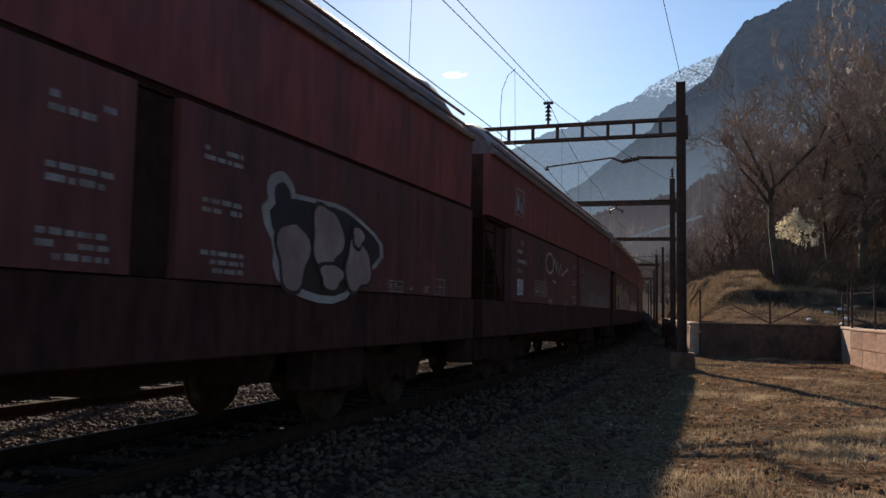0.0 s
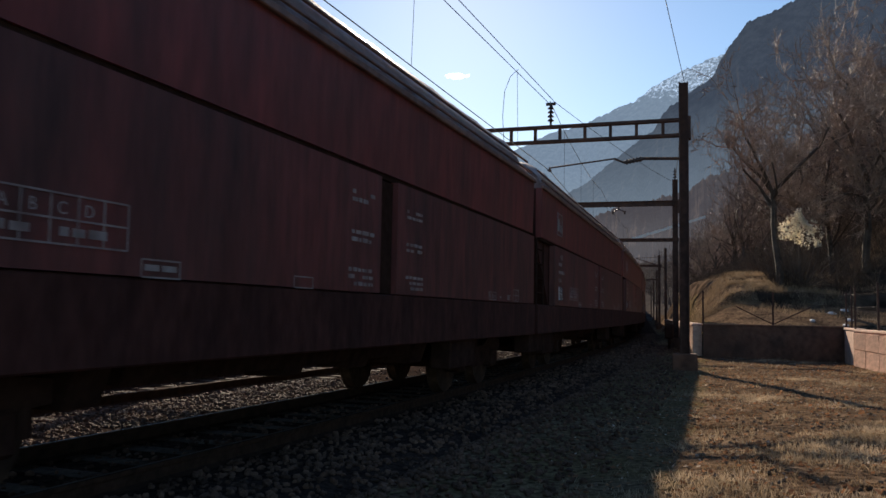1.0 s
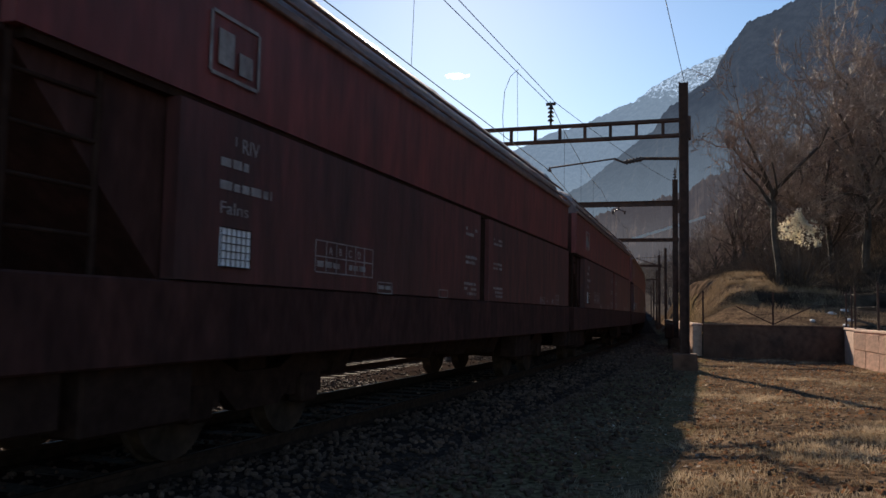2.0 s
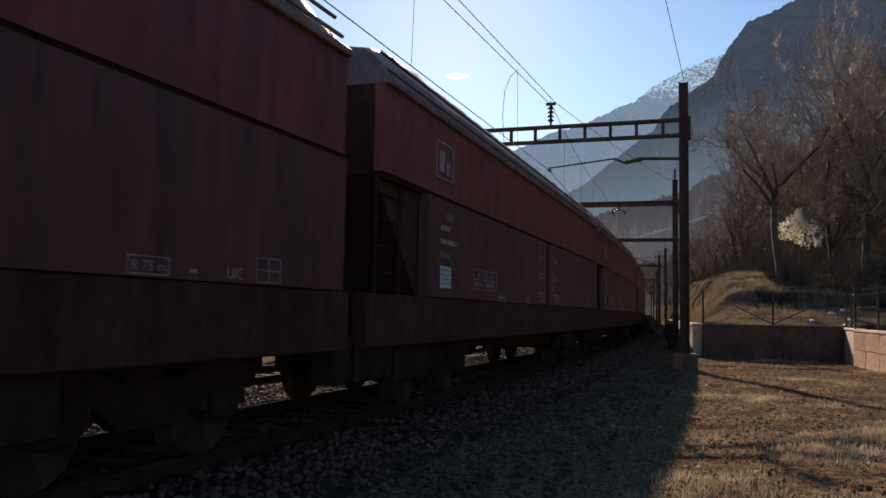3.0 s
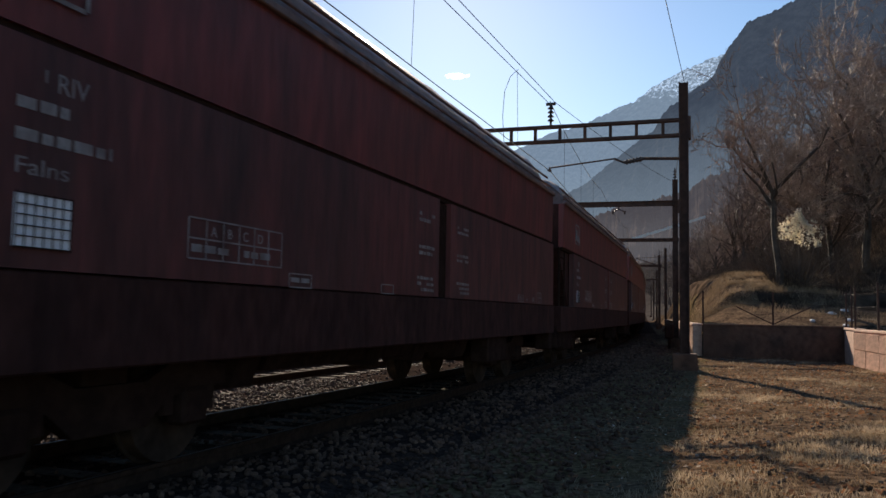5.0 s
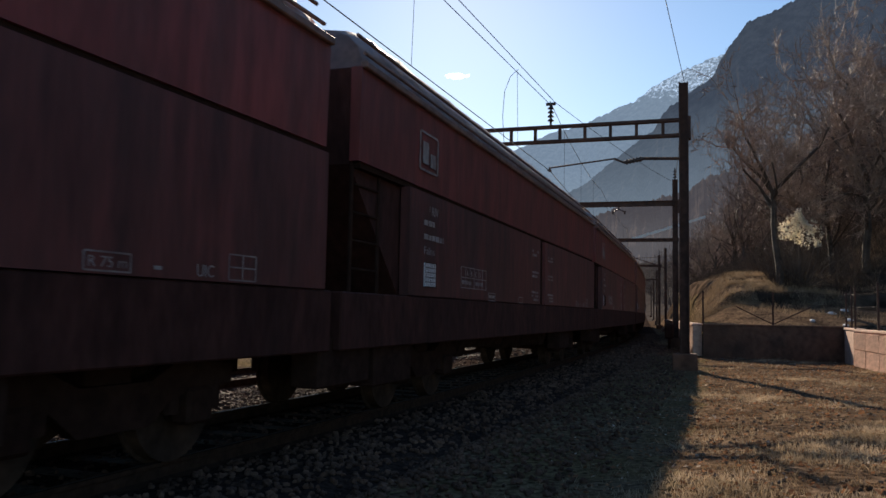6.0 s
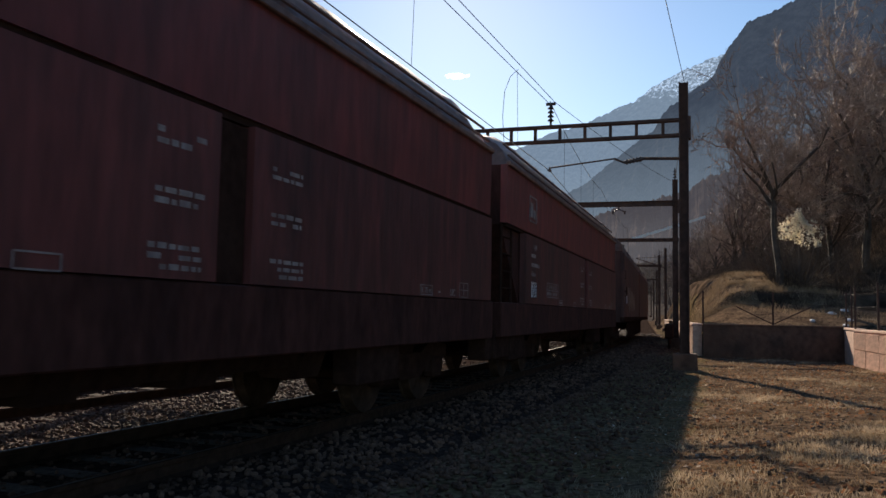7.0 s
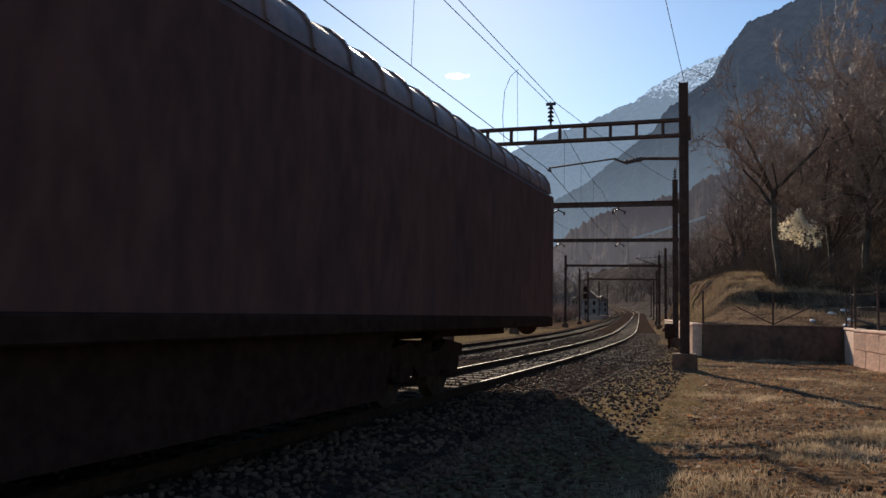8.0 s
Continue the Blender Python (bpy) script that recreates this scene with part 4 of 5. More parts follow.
# ---------------------------------------------------------------- mountains and far valley
def ridge(name, mat, dist, az, el, base_el, depth, label, rough=0.06, jag=0.6, nx=420, nz=54, seed=0.0):
    """A mountain flank: from a foot at distance dist up to a skyline given by a few azimuths and elevations in degrees."""
    azs = np.linspace(az[0], az[-1], nx)
    els = np.interp(azs, az, el)
    els = els + np.array([0.16 * jag * noise.fractal(Vector((a_ * 3.5 + seed, seed, 0)), 0.9, 2.1, 6) for a_ in azs])
    verts, faces = [], []
    for j in range(nz + 1):
        t = j / nz
        for i in range(nx):
            d = dist + depth * t
            top = (dist + depth) * math.tan(radians(els[i]))
            z0 = base_el
            n1 = noise.fractal(Vector((azs[i] * 0.55 + seed, t * 3.0, seed)), 0.8, 2.1, 7)
            n2 = noise.fractal(Vector((azs[i] * 1.6 + seed, t * 4.0 + 5, seed)), 0.9, 2.2, 6)
            z = z0 + (top - z0) * t ** 1.15 + top * rough * (n1 * (t * (1 - t) * 3.0) + n2 * 0.22 * t)
            dd = d + depth * 0.18 * n2 * (1 - t)
            verts.append((dd * math.sin(radians(azs[i])), dd * math.cos(radians(azs[i])), z))
    for j in range(nz):
        faces += [(j * nx + i, j * nx + i + 1, (j + 1) * nx + i + 1, (j + 1) * nx + i) for i in range(nx - 1)]
    ob = smooth(mesh_object(name, verts, faces, mat))
    return tagged(ob, label, "mountain", kind="structure")


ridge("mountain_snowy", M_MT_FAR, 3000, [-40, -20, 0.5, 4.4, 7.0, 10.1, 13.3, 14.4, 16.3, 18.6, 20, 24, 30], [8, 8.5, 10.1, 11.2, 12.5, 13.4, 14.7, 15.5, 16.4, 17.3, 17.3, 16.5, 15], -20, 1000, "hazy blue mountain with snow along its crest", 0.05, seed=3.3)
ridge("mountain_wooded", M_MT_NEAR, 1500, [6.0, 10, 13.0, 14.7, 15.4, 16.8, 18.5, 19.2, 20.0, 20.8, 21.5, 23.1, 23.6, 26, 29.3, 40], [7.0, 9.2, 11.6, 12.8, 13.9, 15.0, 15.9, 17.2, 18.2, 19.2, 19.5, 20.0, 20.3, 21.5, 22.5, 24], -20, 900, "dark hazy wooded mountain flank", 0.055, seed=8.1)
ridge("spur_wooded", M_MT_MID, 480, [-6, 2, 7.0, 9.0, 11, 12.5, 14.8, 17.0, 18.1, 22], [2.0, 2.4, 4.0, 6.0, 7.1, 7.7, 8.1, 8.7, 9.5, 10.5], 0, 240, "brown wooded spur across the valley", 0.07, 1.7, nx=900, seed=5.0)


# ---------------------------------------------------------------- bare trees
def tube(verts, faces, pts, r0, r1, sides):
    n = len(pts)
    base = len(verts)
    for i, p in enumerate(pts):
        d = (pts[min(i + 1, n - 1)] - pts[max(i - 1, 0)]).normalized()
        u = d.orthogonal().normalized()
        v = d.cross(u)
        r = r0 + (r1 - r0) * i / (n - 1)
        for k in range(sides):
            t = 2 * math.pi * k / sides
            verts.append(p + (u * math.cos(t) + v * math.sin(t)) * r)
    for i in range(n - 1):
        for k in range(sides):
            j = (k + 1) % sides
            faces.append((base + i * sides + k, base + i * sides + j, base + (i + 1) * sides + j, base + (i + 1) * sides + k))


def spike(verts, faces, p, q, r):
    d = (q - p).normalized()
    u = d.orthogonal().normalized() * r
    v = d.cross(u)
    b = len(verts)
    verts += [p + u, p - u * 0.5 + v * 0.87, p - u * 0.5 - v * 0.87, q]
    faces += [(b, b + 1, b + 3), (b + 1, b + 2, b + 3), (b + 2, b, b + 3)]


def grow(rng, p, d, length, segs, wander, lift):
    pts = [p.copy()]
    for _ in range(segs):
        d = (d + Vector((rng.gauss(0, wander), rng.gauss(0, wander), rng.gauss(0, wander) + lift))).normalized()
        p = p + d * length / segs
        pts.append(p.copy())
    return pts


def bare_tree(seed, height, name, label, stems=1, depth=3, lean=0.2):
    """A leafless tree: crooked tapered stems that fork into limbs, and a crown of branches and twigs."""
    rng = random.Random(seed)
    tv, tf, cv, cf = [], [], [], []

    def away(d, low, high):
        side = Vector((rng.gauss(0, 1), rng.gauss(0, 1), rng.gauss(0, 1))).cross(d).normalized()
        a_ = radians(rng.uniform(low, high))
        return (d * math.cos(a_) + side * math.sin(a_)).normalized()

    def twigs(pts, d, count):
        for _ in range(count):
            t = rng.uniform(0.15, 1.0) * (len(pts) - 1)
            i = min(int(t), len(pts) - 2)
            o = pts[i].lerp(pts[i + 1], t - i)
            dt = (away(d, 15, 70) + Vector((0, 0, 0.25))).normalized()
            e_ = o + dt * rng.uniform(0.3, 0.8)
            spike(cv, cf, o, e_, 0.014)
            if rng.random() < 0.6:
                m_ = o.lerp(e_, rng.uniform(0.3, 0.7))
                spike(cv, cf, m_, m_ + away(dt, 25, 60) * rng.uniform(0.2, 0.45), 0.011)

    def branch(p, d, ln, r, lev):
        segs = 6 if lev == 0 else 4 if lev < 3 else 3
        pts = grow(rng, p, d, ln, segs, 0.10 + 0.05 * lev, 0.05 if lev else 0.03)
        end = (pts[-1] - pts[-2]).normalized()
        tip = r * 0.55 if lev < depth else 0.008
        if lev <= 1:
            tube(tv, tf, pts, r, tip, 7 if lev == 0 else 5)
        else:
            tube(cv, cf, pts, r, tip, 4 if lev == 2 else 3)
        if lev == depth:
            twigs(pts, end, 4)
            return
        for k in range(3 if lev == 0 else 2):
            branch(pts[-1], (away(end, 18, 48) + Vector((0, 0, 0.12))).normalized(), ln * rng.uniform(0.58, 0.8), tip * rng.uniform(0.75, 0.95), lev + 1)
        for k in range(3 if lev < 2 else 2):
            t = rng.uniform(0.42 if lev == 0 else 0.25, 0.95) * segs
            i = min(int(t), segs - 1)
            q = pts[i].lerp(pts[i + 1], t - i)
            branch(q, (away(end, 40, 80) + Vector((0, 0, 0.15))).normalized(), ln * rng.uniform(0.4, 0.6), tip * rng.uniform(0.5, 0.75), lev + 1)
        if lev >= 2:
            twigs(pts, end, 3)

    for st in range(stems):
        d0 = Vector((rng.uniform(-lean, lean), rng.uniform(-lean, lean), 1)).normalized()
        root = Vector((rng.uniform(-0.4, 0.4), rng.uniform(-0.4, 0.4), -0.4)) if stems > 1 else Vector((0, 0, -0.4))
        branch(root, d0, height * rng.uniform(0.36, 0.44), (0.016 * height + 0.02) / stems ** 0.4, 0)
    w = thing(name, label, "tree", "bare trees on the hillside")
    mesh_object("trunk", tv, tf, M_BARK, w)
    mesh_object("crown", cv, cf, M_TWIG, w)
    return w


def plant_trees():
    kinds = [bare_tree(11, 11.5, "bare_tree", "spreading leafless tree with a dark crooked trunk", 1, 4, 0.25),
             bare_tree(12, 9.5, "bare_tree", "leafless brown tree with a dark forked trunk", 1, 4, 0.3),
             bare_tree(13, 12.5, "bare_tree", "tall leafless brown tree on the wooded slope", 1, 4, 0.15),
             bare_tree(14, 5.0, "bare_shrub", "many-stemmed leafless shrub at the foot of the slope", 3, 2, 0.6),
             bare_tree(15, 8.0, "bare_tree", "twin-stemmed leafless tree on the wooded slope", 2, 3, 0.4),
             bare_tree(16, 11.0, "bare_tree", "leafless brown tree high on the slope", 1, 3, 0.2),
             bare_tree(17, 9.0, "bare_tree", "leafless brown tree high on the slope", 1, 3, 0.25)]
    rng = random.Random(77)
    # the trees that stand out at the foot of the slope, then the wood behind them
    spots = [(15.7, 37.6, 0), (20.3, 42.0, 1), (20.9, 39.8, 2), (18.6, 41.6, 1), (23.5, 47.0, 4), (17.5, 44.5, 3), (30.0, 60.0, 5), (34.0, 66.0, 6)]
    first = len(spots)
    tries = 0
    while len(spots) < 172 and tries < 30000:
        tries += 1
        s = 30 + 165 * rng.random() ** 1.5
        near = 15.5 if s < 44 else 10.4 - 1.5 * min(1, max(0, s - 50) / 25)
        off = near + 75 * rng.random() ** 1.25
        p = line(s, off, 0)
        if p.y < 37 or p.x / p.y > 0.66 or math.hypot(p.x - 16.8, p.y - 37.6) < 2.5:
            continue
        gap = 2.2 if s < 80 else 2.8
        if any((p.x - q[0]) ** 2 + (p.y - q[1]) ** 2 < gap * gap for q in spots):
            continue
        if p.y < 37.6 and abs(p.x / p.y - 0.446) < 0.04:
            continue
        edge = off - near < 3.0 and p.y < 55
        spots.append((p.x, p.y, rng.choice((3, 3, 4, 3)) if edge else rng.choice((0, 1, 2, 5, 5, 6)) if off < 24 and p.y < 60 else rng.choice((5, 6))))
    zs = ground_height(np.array([q[0] for q in spots]), np.array([q[1] for q in spots]))
    used = set()
    for n, ((x, y, k), z) in enumerate(zip(spots, zs)):
        m = Matrix.Translation((x, y, z)) @ Matrix.Rotation(rng.uniform(0, 6.28), 4, "Z") @ Matrix.Scale(1.0 if n < first else rng.uniform(0.8, 1.2), 4)
        if k in used:
            copy_thing(kinds[k], m)
        else:
            kinds[k].matrix_basis = m
            used.add(k)


plant_trees()


def left_bank():
    """Bare shrubs along the far side of the line."""
    rng = random.Random(31)
    first = bare_tree(21, 4.2, "bare_shrub", "many-stemmed leafless shrub along the far side of the line", 3, 2, 0.7)
    done = False
    for k in range(64):
        s, off = -6 + 2.6 * k + rng.uniform(-0.8, 0.8), -10.2 - 3.5 * rng.random()
        p = line(s, off, 0)
        z = float(ground_height(np.array([p.x]), np.array([p.y]))[0])
        m = Matrix.Translation((p.x, p.y, z)) @ Matrix.Rotation(rng.uniform(0, 6.28), 4, "Z") @ Matrix.Scale(rng.uniform(0.6, 1.1), 4)
        if done:
            copy_thing(first, m)
        else:
            first.matrix_basis, done = m, True


left_bank()


def pale_bush():
    """A climber of pale seed heads over a shrub."""
    rng = random.Random(5)
    b = thing("seed_head_bush", "shrub overgrown with pale fluffy seed heads, sunlit on the slope", "bush")
    gz = float(ground_height(np.array([16.8]), np.array([37.6]))[0])
    b.matrix_basis = Matrix.Translation((16.8, 37.6, gz)) @ Matrix.Scale(0.72, 4)
    v, f = [], []
    for k in range(40):
        a_ = rng.uniform(0, 6.28)
        pts = grow(rng, Vector((0, 0, -0.2)), Vector((0.6 * math.cos(a_), 0.6 * math.sin(a_), 1)).normalized(), rng.uniform(2.6, 4.8), 6, 0.2, 0.0)
        tube(v, f, pts, 0.03, 0.008, 4)
    mesh_object("tangle", v, f, M_BARK, b)
    v, f = [], []
    for k in range(2200):
        th, ph = rng.uniform(0, 6.28), rng.uniform(-0.3, 1.5)
        r = rng.uniform(0.75, 1.05) * (1 + 0.25 * math.sin(3 * th + 2 * ph))
        c = Vector((1.25 * r * math.cos(th) * math.cos(ph), 1.1 * r * math.sin(th) * math.cos(ph), 3.3 + 1.3 * r * math.sin(ph) - 0.35 * math.cos(th)))
        if noise.noise(c * 1.6) < -0.12 + 0.22 * c.x - 0.12 * (c.z - 3.3):
            continue
        for q in range(3):
            d = Vector((rng.gauss(0, 1), rng.gauss(0, 1), rng.gauss(0, 1))).normalized() * rng.uniform(0.05, 0.10)
            e_ = d.orthogonal() * 0.7
            i = len(v)
            v += [c + d, c + e_, c - d * 0.6]
            f += [(i, i + 1, i + 2)]
    mesh_object("seed_fluff", v, f, M_PALE, b)


pale_bush()


def far_wood():
    """The rest of the wood, too far and dense to count: light leafless trees in one mesh."""
    rng = random.Random(52)
    v, f = [], []
    spots = []
    for _ in range(600):
        s = 60 + 150 * rng.random()
        off = 22 + 120 * rng.random() ** 1.2
        p = line(s, off, 0)
        if p.x / p.y < 0.75:
            spots.append((p.x, p.y))
    for _ in range(800):
        p = line(rng.uniform(150, 415), rng.choice((1, 1, -1)) * (10 + 70 * rng.random() ** 1.5) - 2, 0)
        spots.append((p.x, p.y))
    zs = ground_height(np.array([q[0] for q in spots]), np.array([q[1] for q in spots]))
    for (x, y), z in zip(spots, zs):
        h = rng.uniform(8, 13)
        root = Vector((x, y, z - 0.3))
        trunk = grow(rng, root, Vector((rng.uniform(-0.15, 0.15), rng.uniform(-0.15, 0.15), 1)).normalized(), h, 5, 0.08, 0.05)
        tube(v, f, trunk, 0.15, 0.03, 4)
        for k in range(16 if y < 150 else 9):
            t = 0.25 + 0.75 * rng.random()
            i = min(int(t * 5), 4)
            p = trunk[i].lerp(trunk[i + 1], t * 5 - i)
            a_ = rng.uniform(0, 6.28)
            d = Vector((math.cos(a_), math.sin(a_), rng.uniform(0.3, 1.1))).normalized()
            q = p + d * h * (0.4 * (1 - t) + 0.15)
            spike(v, f, p, q, 0.05)
            for b in range(8 if y < 150 else 6):
                o = p.lerp(q, rng.uniform(0.2, 1.0))
                e_ = o + (d + Vector((rng.gauss(0, 0.8), rng.gauss(0, 0.8), rng.gauss(0.2, 0.6)))).normalized() * rng.uniform(0.6, 1.7)
                spike(v, f, o, e_, 0.026)
    tagged(mesh_object("far_wood", v, f, M_TWIG), "dense leafless brown wood high on the slope", "wood", kind="stuff")


far_wood()


def undergrowth():
    """Dense thin brush over the slope."""
    rng = random.Random(63)
    pts = []
    while len(pts) < 16000:
        s = 36 + 80 * rng.random() ** 1.5
        off = (7.8 if s > 40 else 12.5) + 40 * rng.random() ** 1.4
        p = line(s, off, 0)
        if p.x / p.y < 0.62 and p.y > 37.2 and noise.noise(Vector((p.x * 0.35, p.y * 0.35, 4.0))) > -0.25:
            pts.append((p.x, p.y))
    zs = ground_height(np.array([q[0] for q in pts]), np.array([q[1] for q in pts]))
    v, f = [], []
    for (x, y), z in zip(pts, zs):
        o = Vector((x, y, z - 0.05))
        h = rng.uniform(0.5, 2.2) * (1.0 + 0.6 * noise.noise(Vector((x * 0.3, y * 0.3, 0))))
        d = Vector((rng.gauss(0, 0.35), rng.gauss(0, 0.35), 1)).normalized()
        e_ = o + d * h
        spike(v, f, o, e_, 0.012)
        for k in range(3):
            q = o.lerp(e_, rng.uniform(0.3, 0.9))
            spike(v, f, q, q + (d + Vector((rng.gauss(0, 0.8), rng.gauss(0, 0.8), 0.2))).normalized() * h * rng.uniform(0.2, 0.5), 0.008)
    tagged(mesh_object("undergrowth", v, f, M_BRUSH), "tangled leafless undergrowth over the slope", "brush", kind="stuff")


undergrowth()


# ---------------------------------------------------------------- fence on the retaining wall
def fence():
    fe = thing("wire_fence", "rusty post-and-wire fence on the retaining wall", "fence")
    a_, b_ = Vector((9.30, 28.85, 1.03)), Vector((13.75, 27.55, 1.03))
    c_ = Vector((12.6, 24.7, 0.93))
    posts = [a_, a_.lerp(b_, 0.5), b_, Vector((13.35, 26.4, 1.0)), c_ + Vector((0, 0, 0)), c_.lerp(Vector((10.6, 17.0, 0.93)), 0.33)]
    for i, p in enumerate(posts):
        bm = fresh()
        rod(bm, p - Vector((0, 0, 0.3)), p + Vector((0, 0, 1.15 if i < 3 else 1.35)), 0.032, 8)
        part("post", bm, M_RUST, fe)
    mid = posts[1]
    for q in (0.24, 0.76):
        bm = fresh()
        e_ = a_.lerp(b_, q) + Vector((0, 0, 0.62))
        rod(bm, mid + Vector((0, 0, 0.02)), e_, 0.02, 6)
        part("brace", bm, M_RUST, fe)
    for z in (0.35, 0.7, 1.08):
        for p, q in zip(posts[:-1], posts[1:]):
            bm = fresh()
            rod(bm, p + Vector((0, 0, z)), q + Vector((0, 0, z)), 0.0018, 4)
            part("wire", bm, M_RUST, fe)


fence()


# ---------------------------------------------------------------- ballast stones, dry grass, litter
def lumps(name, places, sizes, mat, label, category, seed=1):
    rng = np.random.RandomState(seed)
    g = (1 + 5 ** 0.5) / 2
    ico = np.array([(-1, g, 0), (1, g, 0), (-1, -g, 0), (1, -g, 0), (0, -1, g), (0, 1, g), (0, -1, -g), (0, 1, -g), (g, 0, -1), (g, 0, 1), (-g, 0, -1), (-g, 0, 1)]) / 1.9
    tri = np.array([(0, 11, 5), (0, 5, 1), (0, 1, 7), (0, 7, 10), (0, 10, 11), (1, 5, 9), (5, 11, 4), (11, 10, 2), (10, 7, 6), (7, 1, 8), (3, 9, 4), (3, 4, 2), (3, 2, 6), (3, 6, 8), (3, 8, 9), (4, 9, 5), (2, 4, 11), (6, 2, 10), (8, 6, 7), (9, 8, 1)])
    n = len(places)
    v = ico[None] * rng.uniform(0.7, 1.3, (n, 12, 1)) * rng.uniform(0.6, 1.25, (n, 1, 3))
    t = rng.uniform(0, 6.28, n)
    c_, s_ = np.cos(t)[:, None], np.sin(t)[:, None]
    v = np.stack([v[..., 0] * c_ - v[..., 1] * s_, v[..., 0] * s_ + v[..., 1] * c_, v[..., 2] * 0.8], -1)
    v = v * np.asarray(sizes)[:, None, None] + np.asarray(places)[:, None, :]
    f = tri[None] + (np.arange(n) * 12)[:, None, None]
    ob = mesh_object(name, v.reshape(-1, 3).tolist(), f.reshape(-1, 3).tolist(), mat)
    return tagged(ob, label, category, kind="stuff")


def bed_height(off):
    return float(np.interp(off, [-7.4, -5.9, -5.4, -2.7, -2.0, -1.35, 1.35, 2.1, 3.3], [-0.55, -0.15, -0.17, -0.17, -0.16, -0.17, -0.15, -0.12, -0.36]))


M_STRAY = material("dusty_stray_stone", (0.17, 0.132, 0.104), 0.9, 0, 0.4, 2.5, (0.1, 0.078, 0.06), 6.0, spec=0.05)


def ballast_stones():
    rng = random.Random(9)
    pl, sz = [], []
    for k in range(21000):
        s = 2.5 + 65 * rng.random() ** 2.2
        if rng.random() < 0.5:
            off = rng.uniform(0.85, 3.0)
        else:
            off = rng.uniform(-5.2, 0.62)
            if abs(off + 0.7525) < 0.1 or abs(off + 3.25) < 0.1 or abs(off + 4.75) < 0.1:
                continue
        p = line(s, off, 0)
        r = rng.uniform(0.018, 0.038) * (1.0 if s < 25 else 1.4)
        pl.append((p.x, p.y, max(bed_height(off), -0.19) + r * 0.35 + rise(s)))
        sz.append(r)
    for k in range(5000):
        s, off = 2 + 15 * rng.random(), rng.uniform(-3.15, -0.86)
        p = line(s, off, 0)
        r = rng.uniform(0.02, 0.04)
        pl.append((p.x, p.y, bed_height(off) + r * 0.4 + rise(s)))
        sz.append(r)
    # the foot of the shoulder, thinning out on to the soil
    spill = []
    for k in range(5500):
        s, off = 2.5 + 40 * rng.random() ** 1.6, 2.5 + 1.6 * rng.random() ** 1.7
        p = line(s, off, 0)
        spill.append((p.x, p.y, rng.uniform(0.018, 0.04)))
    for (x, y, r), z in zip(spill, ground_height(np.array([q[0] for q in spill]), np.array([q[1] for q in spill]))):
        pl.append((x, y, z + 0.02 + r * 0.3))
        sz.append(r)
    lumps("ballast_stones", pl, sz, M_STONE, "loose grey-brown ballast stones along the track", "stones")
    # strays thrown on the ground beside the line
    pl, sz = [], []
    for k in range(800):
        s, off = 1.5 + 26 * rng.random() ** 1.2, 2.9 + 4.5 * rng.random() ** 2.0
        p = line(s, off, 0)
        pl.append((p.x, p.y, 0))
        sz.append(rng.uniform(0.01, 0.026))
    zs = ground_height(np.array([q[0] for q in pl]), np.array([q[1] for q in pl]))
    pl = [(q[0], q[1], z + r * 0.3) for q, z, r in zip(pl, zs, sz)]
    lumps("stray_stones", pl, sz, M_STRAY, "stray stones scattered on the ground", "stones", 2)


ballast_stones()


def blades(name, centres, heights, spread, mat, label, seed):
    """Blades of dry grass, three to a tuft place."""
    rng = np.random.RandomState(seed)
    c = np.repeat(np.asarray(centres), 3, 0)
    h = np.repeat(np.asarray(heights), 3) * rng.uniform(0.5, 1.2, len(c))
    n = len(c)
    c = c + np.concatenate([rng.normal(0, spread, (n, 2)), np.zeros((n, 1))], 1)
    a_ = rng.uniform(0, 6.28, n)
    lean = rng.uniform(0.2, 1.3, n) * h
    b_ = a_ + rng.normal(0, 0.7, n)
    wd = 0.004 + 0.02 * h
    dx, dy = np.cos(a_) * wd, np.sin(a_) * wd
    v0 = c + np.stack([dx, dy, np.full(n, -0.01)], 1)
    v1 = c - np.stack([dx, dy, np.full(n, 0.01)], 1)
    v2 = c + np.stack([np.cos(b_ + 1.57) * lean, np.sin(b_ + 1.57) * lean, h], 1)
    v = np.stack([v0, v1, v2], 1).reshape(-1, 3)
    f = np.arange(3 * n).reshape(-1, 3)
    ob = mesh_object(name, v.tolist(), f.tolist(), mat)
    return tagged(ob, label, "grass", kind="stuff")


M_STRAW = leafy("weathered_straw", (0.34, 0.25, 0.165), (0.17, 0.12, 0.078), 0.3)
M_THATCH = leafy("brown_stubble", (0.30, 0.20, 0.115), (0.15, 0.10, 0.06), 0.3)


